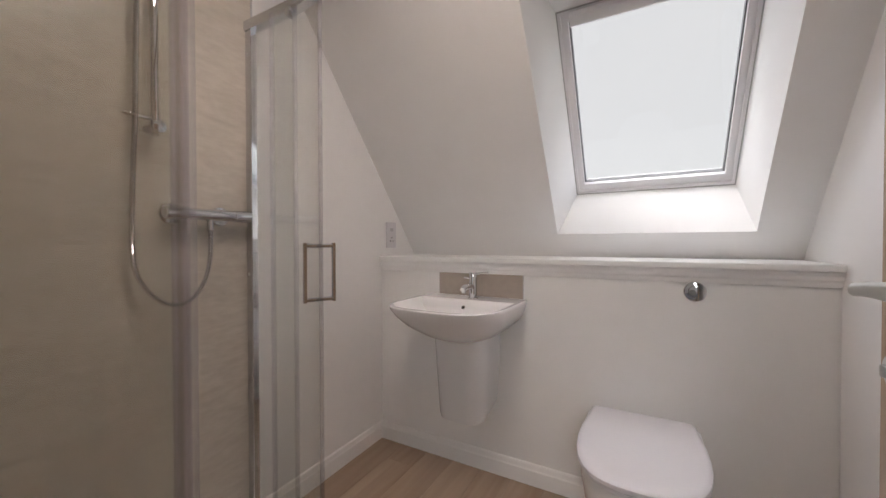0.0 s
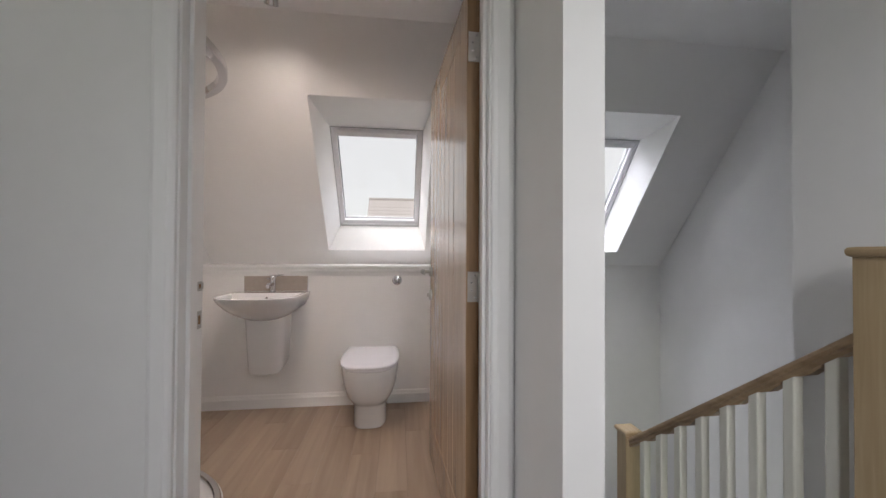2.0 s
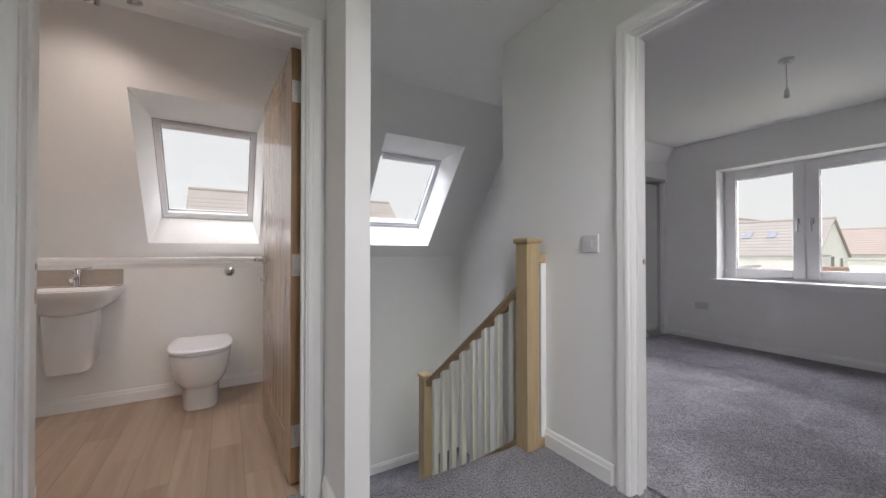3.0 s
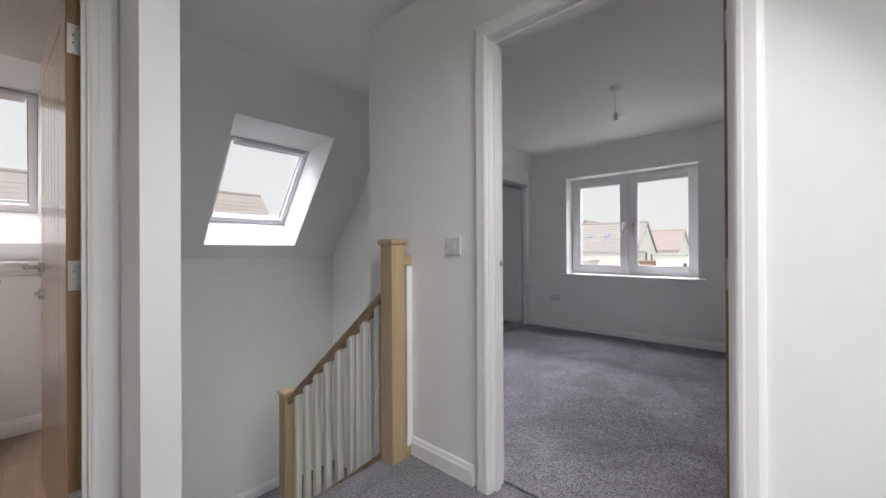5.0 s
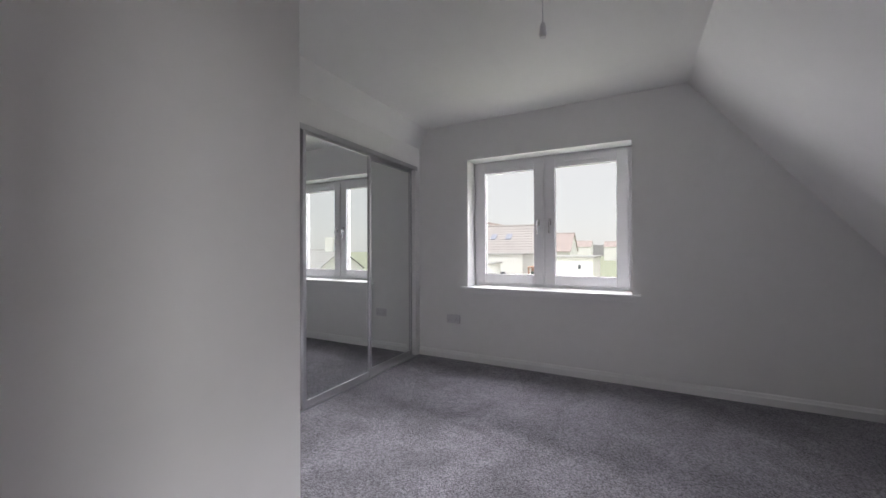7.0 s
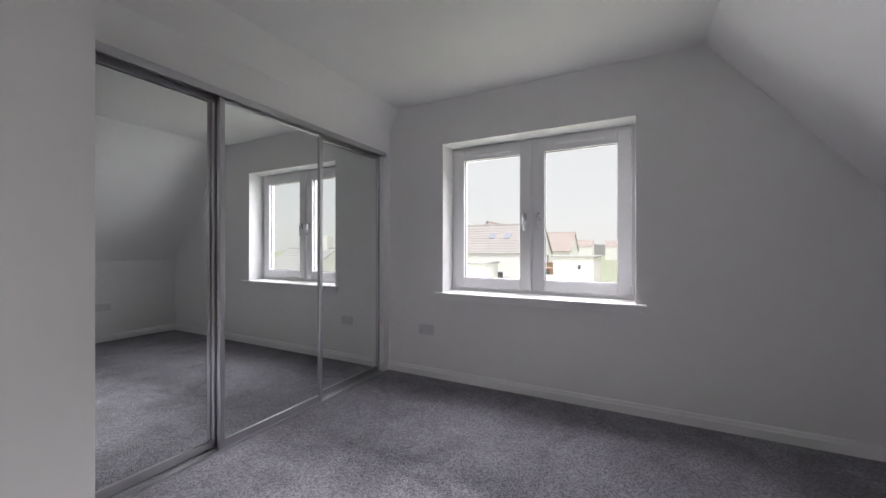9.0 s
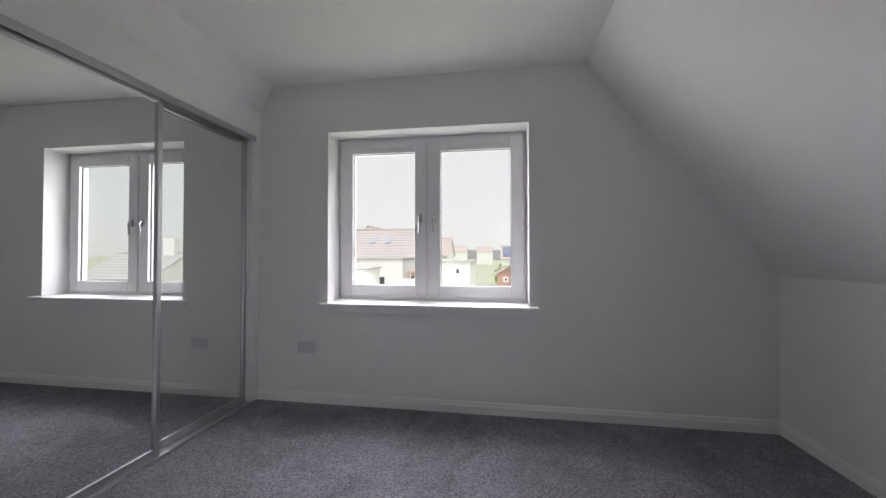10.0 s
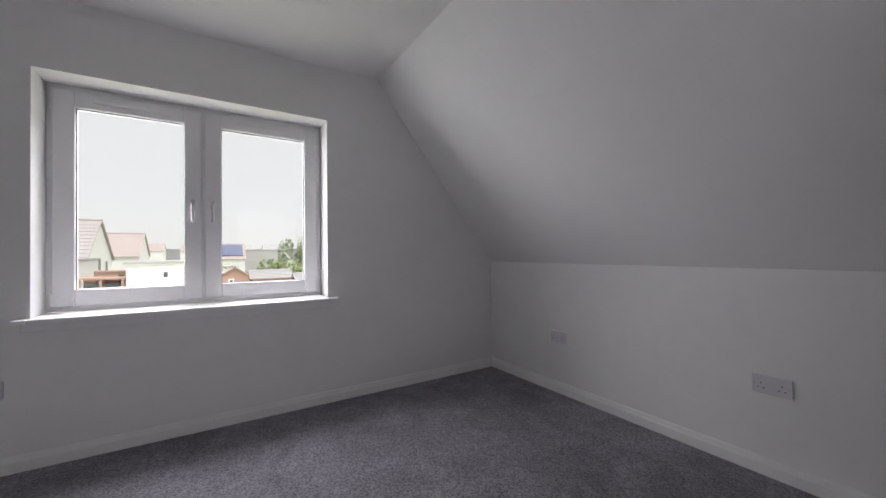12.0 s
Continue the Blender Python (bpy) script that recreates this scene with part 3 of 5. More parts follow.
lining("trim_bath_door_lining", "y", 0.885, BY0 + 0.003, BD0, BD1, HEAD, 0.92, 0.955)
architrave("trim_bath_door_landing", "y", 0.885, -1, BD0, BD1, HEAD)
architrave("trim_bath_door_inside", "y", BY0, 1, BD0, BD1, HEAD)
lining("trim_bedroom_door_lining", "x", LX0 - 0.004, LX1 + 0.003, DD0, DD1, HEAD, LX0 + 0.03, LX0 + 0.065)
architrave("trim_bedroom_door_landing", "x", LX0, -1, DD0, DD1, HEAD)
architrave("trim_bedroom_door_inside", "x", LX1, 1, DD0, DD1, HEAD)

# shelf on the boxing: board with a nosing and a moulding under it
bm = boxes((BX0, BX1, BY1 - 0.034, KNEE_N + 0.02, 0.998, 1.024), bev=0.005)
setting("trim_bath_shelf", bm, TRIM, "white painted shelf on the boxing", "shelf")
prof = [(0, 0), (0.006, 0), (0.010, 0.010), (0.012, 0.018), (0.018, 0.024), (0.022, 0.036), (0.022, 0.050), (0, 0.050)]
bm = sweep(bmesh.new(), [(BX1, BY1, 0.947), (BX0, BY1, 0.947)], prof)
setting("trim_bath_shelf_moulding", bm, TRIM, "white moulding under the shelf", "moulding")

# gable window board and apron
bm = boxes((GABLE - 0.062, GABLE + 0.20, WY0 + 0.001, WY1 - 0.001, WZ0 - 0.022, WZ0), (GABLE - 0.062, GABLE - 0.001, WY0 - 0.062, WY0 + 0.001, WZ0 - 0.022, WZ0), (GABLE - 0.062, GABLE - 0.001, WY1 - 0.001, WY1 + 0.052, WZ0 - 0.022, WZ0), bev=0.004)
setting("trim_window_board", bm, TRIM, "white painted window board", "window sill")
bm = boxes((GABLE - 0.014, GABLE, WY0 - 0.035, WY1 + 0.03, WZ0 - 0.067, WZ0 - 0.022), bev=0.003)
setting("trim_window_apron", bm, TRIM, "white moulding under the window board", "moulding")
# ---------- doors ----------
def lever(parent, x, z, y, side, way):
    """A lever handle on a round rose; side: the face it stands on, way: where the lever points along the leaf."""
    rose = part("rose", disc(bmesh.new(), (x, y, z), (0, side, 0), 0.026, 0.012, bev=0.002), STEEL, parent, "satin steel round rose")
    bm = bmesh.new()
    tube(bm, [(x, y + side * 0.012, z), (x, y + side * 0.05, z)], 0.0095, 14)
    rings = []
    for k in range(13):
        u = k / 12
        px, py = x + way * (0.118 * u - 0.008), y + side * (0.052 + 0.006 * math.sin(u * 3.0))
        hh, tt = 0.0115 + 0.004 * u * u, 0.0095 - 0.004 * u
        zz = z + 0.006 * math.sin(u * 2.6)
        rings.append([(px, py + tt * math.cos(a), zz + hh * math.sin(a)) for a in [2 * math.pi * i / 14 for i in range(14)]])
    loft(bm, rings)
    part("lever", bm, STEEL, rose, "satin steel curved lever")


def hinge(parent, z, w):
    bm = boxes((-0.0025, -0.0004, 0.002, w - 0.004, z - 0.05, z + 0.05))
    plate = part("hinge", bm, STEEL, parent, "satin steel butt hinge", smooth=False)
    bm = tube(bmesh.new(), [(-0.004, -0.003, z - 0.05), (-0.004, -0.003, z + 0.05)], 0.0055, 10)
    part("knuckle", bm, STEEL, plate)
    for dy, dz in ((0.012, -0.036), (0.024, -0.012), (0.024, 0.014), (0.012, 0.038)):
        part("screw", disc(bmesh.new(), (-0.0025, dy, z + dz), (-1, 0, 0), 0.0035, 0.0006, 10), CHROME, plate)


def oak_door(name, at, label, width=0.838, height=2.0, thumbturn=False):
    """A boarded oak door: stiles, rails and vee-jointed planks on both faces, with levers and hinges."""
    d = thing(name, at, label, "door")
    th, st, top, bot = 0.042, 0.112, 0.115, 0.20
    part("core", boxes((0.004, width - 0.004, 0.010, th - 0.010, 0.008, height - 0.004)), GROOVE, d, smooth=False)
    for x0, x1 in ((0, st), (width - st, width)):
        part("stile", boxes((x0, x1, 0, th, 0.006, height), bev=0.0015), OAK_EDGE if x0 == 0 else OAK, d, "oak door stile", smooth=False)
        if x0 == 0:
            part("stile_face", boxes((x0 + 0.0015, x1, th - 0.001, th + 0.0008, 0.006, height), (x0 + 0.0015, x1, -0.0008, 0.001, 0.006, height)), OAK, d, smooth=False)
    part("top_rail", boxes((st, width - st, 0, th, height - top, height), bev=0.0015), OAK, d, smooth=False)
    part("bottom_rail", boxes((st, width - st, 0, th, 0.006, bot), bev=0.0015), OAK, d, smooth=False)
    n = 6
    pw = (width - 2 * st) / n
    for i in range(n):
        x0 = st + i * pw
        bm = bmesh.new()
        for y0, y1 in ((0.001, 0.012), (th - 0.012, th - 0.001)):
            box(bm, x0 + 0.0012, x0 + pw - 0.0012, y0, y1, bot + 0.002, height - top - 0.002, 0.0035)
        part("plank", bm, OAK, d, smooth=False)
    for y, side in ((th, 1), (0, -1)):
        lever(d, width - 0.058, 1.012, y, side, -1)
        if thumbturn:
            tt = part("thumbturn_rose", disc(bmesh.new(), (width - 0.058, y, 0.887), (0, side, 0), 0.026, 0.014, bev=0.002), STEEL, d, "satin steel privacy rose")
            part("thumbturn", boxes((width - 0.064, width - 0.052, min(y + side * 0.014, y + side * 0.026), max(y + side * 0.014, y + side * 0.026), 0.877, 0.897), bev=0.003), STEEL, tt)
    for z in (0.22, 1.0, 1.80):
        hinge(d, z, th)
    return d


oak_door("bathroom_door", pose(BD1 - 0.001, BY0 + 0.014, 0.004, 0, 0, 93.2), "open oak plank door with satin steel lever and privacy turn", thumbturn=True)
oak_door("bedroom_door", pose(LX1 + 0.020, DD0 - 0.012, 0.004, 0, 0, -22.0), "open oak plank door with satin steel lever")


def strike(name, at, label, half, lip):
    """Keep let into a jamb: local y runs through the wall, x into the opening; half is half its height."""
    s = thing(name, at, label, "strike plate", "door keeps")
    bm = boxes((0, 0.0014, -0.012, -0.006, -half, half), (0, 0.0014, 0.008, 0.012, -half, half), (0, 0.0014, -0.006, 0.008, -half, -half * 0.5), (0, 0.0014, -0.006, 0.008, half * 0.5, half))
    part("plate", bm, STEEL, s, smooth=False)
    part("mortise", boxes((0, 0.0004, -0.006, 0.008, -half * 0.5, half * 0.5)), MORTISE, s, "bare wood in the latch slot", smooth=False)
    if lip:
        bm = loft(bmesh.new(), [[(0.0014, 0.012, z), (0, 0.012, z), (-0.0005, 0.020, z), (-0.004, 0.025, z), (-0.0025, 0.0255, z), (0.0012, 0.0205, z)] for z in (-half * 0.7, half * 0.7)])
        part("lip", bm, STEEL, s, "curved steel lip", smooth=False)
    else:
        for z in (-half * 0.75, half * 0.75):
            part("screw", disc(bmesh.new(), (0.0014, 0.001, z), (1, 0, 0), 0.003, 0.0007, 12), CHROME, s)
    return s


k1 = strike("latch_keep", pose(BD0, 0.988, 1.013), "small satin steel latch keep in the white jamb", 0.014, True)
strike("bolt_keep", pose(BD0, 0.987, 0.914), "satin steel privacy bolt keep in the white jamb", 0.026, False)
copy_thing(k1, Matrix.Translation((LX1 - 0.022, DD1, 1.020)) @ pose(0, 0, 0, 0, 0, -90))

# ---------- bathroom ----------
def dring(cx, w, yb, yf, z, n=30, p=2.7, straight=0.45):
    """A D-shaped outline, flat at the back (yb), round at the front (yf)."""
    yc = yb - straight * (yb - yf)
    pts = [(cx + w / 2, yb, z), (cx + w / 2, (yb + yc) / 2, z)]
    for i in range(n + 1):
        a = math.pi * i / n
        c, s = math.cos(a), math.sin(a)
        pts.append((cx + w / 2 * math.copysign(abs(c) ** (2 / p), c), yc - (yc - yf) * abs(s) ** (2 / p), z))
    return pts + [(cx - w / 2, (yb + yc) / 2, z), (cx - w / 2, yb, z)]


def toilet():
    cx, yb = 0.978, BY1
    t = thing("toilet", (0, 0, 0), "white back-to-wall toilet with closed seat on the plank floor", "toilet")
    rings = [dring(cx, w, yb, yf, z, p=p, straight=s) for z, w, yf, p, s in (
        (0.0, 0.222, 2.200, 3.6, 0.3), (0.012, 0.228, 2.195, 3.6, 0.3), (0.135, 0.226, 2.190, 3.4, 0.3), (0.150, 0.236, 2.180, 3.2, 0.3), (0.162, 0.268, 2.160, 3.1, 0.32),
        (0.205, 0.316, 2.125, 3.0, 0.34), (0.27, 0.350, 2.098, 2.9, 0.36), (0.34, 0.368, 2.082, 2.8, 0.38), (0.382, 0.372, 2.078, 2.8, 0.38), (0.388, 0.368, 2.081, 2.8, 0.38))]
    part("pan", loft(bmesh.new(), rings), CERAMIC, t)
    ys = yb - 0.028
    rings = [dring(cx, w, ys, yf, z, p=2.7, straight=0.3) for z, w, yf in ((0.391, 0.374, 2.076), (0.393, 0.380, 2.072), (0.402, 0.380, 2.072), (0.404, 0.376, 2.075))]
    part("seat", loft(bmesh.new(), rings), SEAT, t, "white plastic toilet seat")
    rings = []
    for z, d in ((0.4065, 0.002), (0.409, 0.0), (0.420, 0.001), (0.425, 0.006), (0.4275, 0.016), (0.428, 0.05)):
        ring = dring(cx, 0.386 - 2 * d, ys, 2.068 + d, z, p=3.0, straight=0.34)
        rings.append([(cx + (x - cx) * (1 - 0.10 * max(0, (y - 2.38) / 0.2)), y, zz) for x, y, zz in ring])
    part("lid", loft(bmesh.new(), rings), SEAT, t, "closed white soft-close lid")
    for dx in (-0.075, 0.075):
        part("hinge_cover", disc(bmesh.new(), (cx + dx, yb - 0.022, 0.387), (0, 0, 1), 0.011, 0.03, 16, 0.003), CHROME, t, "chrome hinge cap")


def basin():
    cx, yb = 0.265, BY1
    b = thing("washbasin", (0, 0, 0), "white wall-hung washbasin with half pedestal and mixer tap", "washbasin")
    outer = [dring(cx, w, yb, yf, z, p=p, straight=s) for z, w, yf, p, s in (
        (0.655, 0.14, 2.40, 2.3, 0.4), (0.668, 0.23, 2.34, 2.3, 0.4), (0.70, 0.35, 2.265, 2.4, 0.4), (0.745, 0.445, 2.195, 2.6, 0.4), (0.79, 0.488, 2.145, 2.9, 0.4),
        (0.822, 0.508, 2.128, 3.2, 0.4), (0.832, 0.510, 2.126, 3.2, 0.4), (0.836, 0.506, 2.130, 3.2, 0.4))]
    inner = [dring(cx, w, yi, yf, z, p=p, straight=s) for z, w, yi, yf, p, s in (
        (0.836, 0.470, 2.475, 2.152, 3.2, 0.45), (0.832, 0.462, 2.472, 2.156, 3.2, 0.45), (0.80, 0.44, 2.46, 2.185, 3.0, 0.45), (0.76, 0.36, 2.44, 2.235, 2.8, 0.45), (0.735, 0.24, 2.41, 2.29, 2.5, 0.45), (0.73, 0.06, 2.37, 2.34, 2.2, 0.45))]
    part("bowl", loft(bmesh.new(), outer + inner), CERAMIC, b)
    rings = [dring(cx, w, yb, yf, z, p=3.6, straight=0.4) for z, w, yf in ((0.310, 0.19, 2.412), (0.297, 0.20, 2.404), (0.302, 0.215, 2.394), (0.325, 0.226, 2.388), (0.56, 0.248, 2.372), (0.70, 0.256, 2.360))]
    rings = [[(x, y, z + (0.045 * max(0, (y - 2.42) / 0.18) if k < 4 else 0)) for x, y, z in r] for k, r in enumerate(rings)]
    part("half_pedestal", loft(bmesh.new(), rings), CERAMIC, b, "white ceramic half pedestal")
    part("overflow", disc(bmesh.new(), (cx, 2.463, 0.80), (0, -1, 0.25), 0.011, 0.004, 18, 0.002), CHROME, b, "chrome overflow ring")
    part("overflow_hole", disc(bmesh.new(), (cx, 2.4585, 0.801), (0, -1, 0.25), 0.007, 0.001, 16), SLOT, b)
    part("waste", disc(bmesh.new(), (cx, 2.355, 0.731), (0, 0, 1), 0.03, 0.005, 22, 0.002), CHROME, b, "chrome basin waste")
    tx, ty = 0.285, 2.525
    bm = bmesh.new()
    disc(bm, (tx, ty, 0.834), (0, 0, 1), 0.024, 0.006, 24, 0.002)
    disc(bm, (tx, ty, 0.84), (0, 0, 1), 0.0185, 0.118, 24, 0.003)
    tap = part("tap_body", bm, CHROME, b, "chrome mixer tap")
    part("spout", tube(bmesh.new(), [(tx, ty, 0.893), (tx, ty - 0.05, 0.897), (tx, ty - 0.098, 0.893), (tx, ty - 0.112, 0.886)], [0.013, 0.0135, 0.0135, 0.011], 16), CHROME, tap)
    part("aerator", disc(bmesh.new(), (tx, ty - 0.1, 0.886), (0, 0, -1), 0.010, 0.014, 16, 0.002), CHROME, tap)
    part("tap_lever", tube(bmesh.new(), [(tx + 0.014, ty, 0.948), (tx + 0.04, ty + 0.004, 0.956), (tx + 0.07, ty + 0.006, 0.959)], [0.006, 0.005, 0.004], 12), CHROME, tap)
    part("tap_pin", tube(bmesh.new(), [(tx - 0.014, ty - 0.01, 0.93), (tx - 0.036, ty - 0.022, 0.934)], [0.005, 0.004], 10), CHROME, tap)


def flush_button():
    f = thing("flush_button", (1.15, BY1, 0.912), "round chrome dual flush button on the white boxing", "flush button")
    part("bezel", disc(bmesh.new(), (0, 0, 0), (0, -1, 0), 0.036, 0.009, 36, 0.004), CHROME, f)
    part("button_large", disc(bmesh.new(), (0.003, -0.009, 0), (0, -1, 0), 0.025, 0.004, 30, 0.002), CHROME, f)
    part("button_small", disc(bmesh.new(), (-0.008, -0.013, -0.003), (0, -1, 0), 0.011, 0.002, 22, 0.001), STEEL, f)


toilet()
basin()
flush_button()
s = thing("splashback", (0, 0, 0), "taupe stone-effect splashback panel behind the basin", "splashback")
part("panel", boxes((0.068, 0.503, BY1 - 0.009, BY1, 0.838, 0.946), bev=0.001), TAUPE, s, smooth=False)
for a, b in ((0.066, 0.068), (0.503, 0.506)):
    part("edge_trim", boxes((a, b, BY1 - 0.010, BY1, 0.838, 0.946)), ALU, s, "thin metal edge trim", smooth=False)


def plate(name, at, w, h, label, category, kind="switch"):
    """A moulded white wall plate: local x across, z up, facing -y."""
    p = thing(name, at, label, category)
    part("faceplate", boxes((-w / 2, w / 2, -0.009, 0, -h / 2, h / 2), bev=0.003), PLASTIC, p, smooth=False)
    if kind == "switch":
        part("rocker", boxes((-0.011, 0.011, -0.0125, -0.009, -0.017, 0.017), bev=0.001), PLASTIC, p, smooth=False)
        for dx in (-0.030, 0.030):
            part("screw_cap", disc(bmesh.new(), (dx, -0.009, 0), (0, -1, 0), 0.004, 0.0008, 12), ALU, p)
    if kind == "socket":
        for cx in (-0.038, 0.038):
            for dx, dz, ww, hh in ((0, 0.006, 0.004, 0.008), (-0.011, -0.016, 0.0065, 0.004), (0.011, -0.016, 0.0065, 0.004)):
                part("pin_slot", boxes((cx + dx - ww / 2, cx + dx + ww / 2, -0.0096, -0.009, dz - hh / 2, dz + hh / 2)), SLOT, p, smooth=False)
        for cx in (-0.012, 0.012):
            part("rocker", boxes((cx - 0.006, cx + 0.006, -0.0115, -0.009, 0.010, 0.030), bev=0.001), PLASTIC, p, smooth=False)
        for cx in (-0.062, 0.062):
            part("screw_cap", disc(bmesh.new(), (cx, -0.009, 0.0), (0, -1, 0), 0.004, 0.0008, 12), ALU, p)
    if kind == "shaver":
        for dx, dz, ww, hh in ((-0.012, -0.035, 0.005, 0.009), (0.012, -0.035, 0.005, 0.009), (0.0, -0.016, 0.016, 0.003), (0.0, 0.03, 0.03, 0.018)):
            part("socket_slot", boxes((dx - ww / 2, dx + ww / 2, -0.0105, -0.009, dz - hh / 2, dz + hh / 2), bev=0.0004), ALU if hh > 0.01 else SLOT, p, smooth=False)
    return p


plate("shaver_socket", pose(BX0, 2.676, 1.143, 0, 0, 90), 0.088, 0.147, "white shaver socket plate on the bathroom wall", "shaver socket", "shaver")
plate("light_switch", pose(LX0, 0.391, 1.104, 0, 0, -90), 0.088, 0.088, "white single light switch on the landing wall", "light switch")
for at in (pose(GABLE, 1.435, 0.422, 0, 0, -90), pose(5.28, KNEE_S, 0.430, 0, 0, 180), pose(4.047, KNEE_S, 0.438, 0, 0, 180)):
    tagged(plate("double_socket", at, 0.147, 0.087, "white double power socket low on the bedroom wall", "power socket", "socket"), group="bedroom sockets")

# shower enclosure: quadrant in the corner
SX, SY, SR = 0.44, 1.805, 0.50
CXA, CYA = SX - SR, SY - SR


def quad_path(inset=0.0, n=22):
    """From the door wall along the front to the side wall."""
    r = SR - inset
    pts = [(SX - inset, BY0 + 0.012)] + [(CXA + r * math.cos(a), CYA + r * math.sin(a)) for a in [math.pi / 2 * i / n for i in range(n + 1)]]
    return pts + [(BX0 + 0.012, SY - inset)]


def curve_between(pts, s0, s1):
    """The stretch of a path between two lengths along it."""
    out, run = [], 0.0
    for a, b in zip(pts, pts[1:]):
        d = math.dist(a, b)
        lo, hi = max(s0, run), min(s1, run + d)
        if hi > lo + 1e-6:
            for q in (lo, hi):
                u = (q - run) / d
                p = (a[0] + (b[0] - a[0]) * u, a[1] + (b[1] - a[1]) * u)
                if not out or math.dist(out[-1], p) > 1e-5:
                    out.append(p)
        run += d
    return out


def path_len(pts):
    return sum(math.dist(a, b) for a, b in zip(pts, pts[1:]))


def shower():
    e = thing("shower_enclosure", (0, 0, 0), "quadrant shower enclosure with curved glass sliding doors and chrome profiles", "shower enclosure")
    ring = [(BX0 + 0.011, BY0 + 0.011)] + [(x, y) for x, y in quad_path(-0.02)]
    bm = loft(bmesh.new(), [[(x, y, 0.0) for x, y in ring], [(x, y, 0.036) for x, y in ring], [(BX0 + 0.012 + (x - BX0) * 0.985, BY0 + 0.012 + (y - BY0) * 0.985, 0.042) for x, y in ring]])
    part("tray", bm, TRAY, e, "white acrylic quadrant shower tray")
    H0, H1 = 0.055, 1.90
    p = quad_path()
    L = path_len(p)
    bar = [(-0.016, 0), (0.016, 0), (0.018, 0.006), (0.018, 0.034), (0.012, 0.040), (-0.012, 0.040), (-0.018, 0.034), (-0.018, 0.006)]
    part("top_rail", sweep(bmesh.new(), [(x, y, H1 - 0.03) for x, y in p], bar), CHROME, e, "curved chrome top rail")
    low = [(-0.014, 0), (0.014, 0), (0.015, 0.012), (0.010, 0.018), (-0.010, 0.018), (-0.015, 0.012)]
    part("bottom_rail", sweep(bmesh.new(), [(x, y, 0.042) for x, y in p], low), CHROME, e, "curved chrome bottom rail")
    gl = [(-0.003, 0), (0.003, 0), (0.003, 1), (-0.003, 1)]

    def pane(name, inset, s0, s1, label):
        pts = curve_between(quad_path(inset), s0, s1)
        bm = sweep(bmesh.new(), [(x, y, H0) for x, y in pts], [(u, v * (H1 - 0.02 - H0)) for u, v in gl])
        g = part(name, bm, SHOWER_GLASS, e, label)
        g.visible_shadow = False
        return g, pts

    def strip(name, parent, at, toward, w, d, mat, label=""):
        """An upright profile at a point: w along the way, d across."""
        v = Vector((toward[0] - at[0], toward[1] - at[1], 0)).normalized()
        q = Vector((-v.y, v.x, 0))
        c = Vector((at[0], at[1], 0))
        cor = [c + v * (w * 0.5 * a) + q * (d * 0.5 * b) for a, b in ((-1, -0.8), (-0.8, -1), (0.8, -1), (1, -0.8), (1, 0.8), (0.8, 1), (-0.8, 1), (-1, 0.8))]
        bm = loft(bmesh.new(), [[k + Vector((0, 0, z)) for k in cor] for z in (H0, H1 - 0.02)])
        return part(name, bm, mat, parent, label)

    fa, pa = pane("fixed_pane", 0.0, 0.0, 0.210, "fixed clear glass side pane")
    fb, pb = pane("fixed_pane", 0.0, L - 0.255, L, "fixed clear glass side pane")
    d1, p1 = pane("sliding_door", 0.022, 0.0, 0.228, "clear curved glass sliding door, slid open")
    d2, p2 = pane("sliding_door", 0.022, 0.815, L - 0.20, "clear curved glass sliding door, closed")
    strip("edge_seal", fa, pa[-1], pa[-2], 0.018, 0.014, SEAL, "clear vinyl edge seal")
    strip("edge_seal", d1, p1[-1], p1[-2], 0.022, 0.016, SEAL, "clear vinyl edge seal")
    strip("edge_seal", d2, p2[0], p2[1], 0.010, 0.010, SEAL, "clear vinyl edge seal")
    strip("edge_seal", d2, p2[-1], p2[-2], 0.014, 0.012, SEAL, "clear vinyl edge seal")
    strip("edge_seal", fb, pb[0], pb[1], 0.012, 0.012, SEAL, "clear vinyl edge seal")
    strip("wall_profile", e, (SX, BY0 + 0.026), (SX, 1.2), 0.03, 0.026, CHROME, "polished wall channel")
    wp = strip("wall_profile", e, (BX0 + 0.028, SY), (0, SY), 0.034, 0.026, CHROME, "polished wall channel")
    for z in (0.10, 0.98, 1.78):
        part("screw", disc(bmesh.new(), (BX0 + 0.028, SY - 0.013, z), (0, -1, 0), 0.006, 0.002, 12), STEEL, wp)
    for door, pts, ends in ((d2, p2, (2, -3)),):
        for i in ends:
            a = pts[i]
            for z in (1.845, 0.075):
                part("roller", disc(bmesh.new(), (a[0], a[1], z), (CXA - a[0], CYA - a[1], 0), 0.016, 0.02, 18, 0.003), CHROME, door, "chrome door roller")
    hx, hy = p2[0][0], p2[0][1]
    t = Vector((p2[1][0] - hx, p2[1][1] - hy, 0)).normalized()
    out = Vector((t.y, -t.x, 0))
    base = Vector((hx, hy, 0)) + t * 0.016
    if out.dot(base - Vector((CXA, CYA, 0))) < 0:
        out = -out
    for side in (1, -1):
        bm = bmesh.new()
        for z in (0.926, 1.086):
            tube(bm, [base + Vector((0, 0, z)), base + out * side * 0.042 + Vector((0, 0, z))], 0.006, 12)
        bar_pts = [base + out * side * 0.042 + Vector((0, 0, z)) for z in (0.918, 1.094)]
        v, q = t * 0.007, out * 0.004
        loft(bm, [[c + v + q, c - v + q, c - v - q, c + v - q] for c in bar_pts])
        part("handle", bm, CHROME, d2, "square chrome D handle")


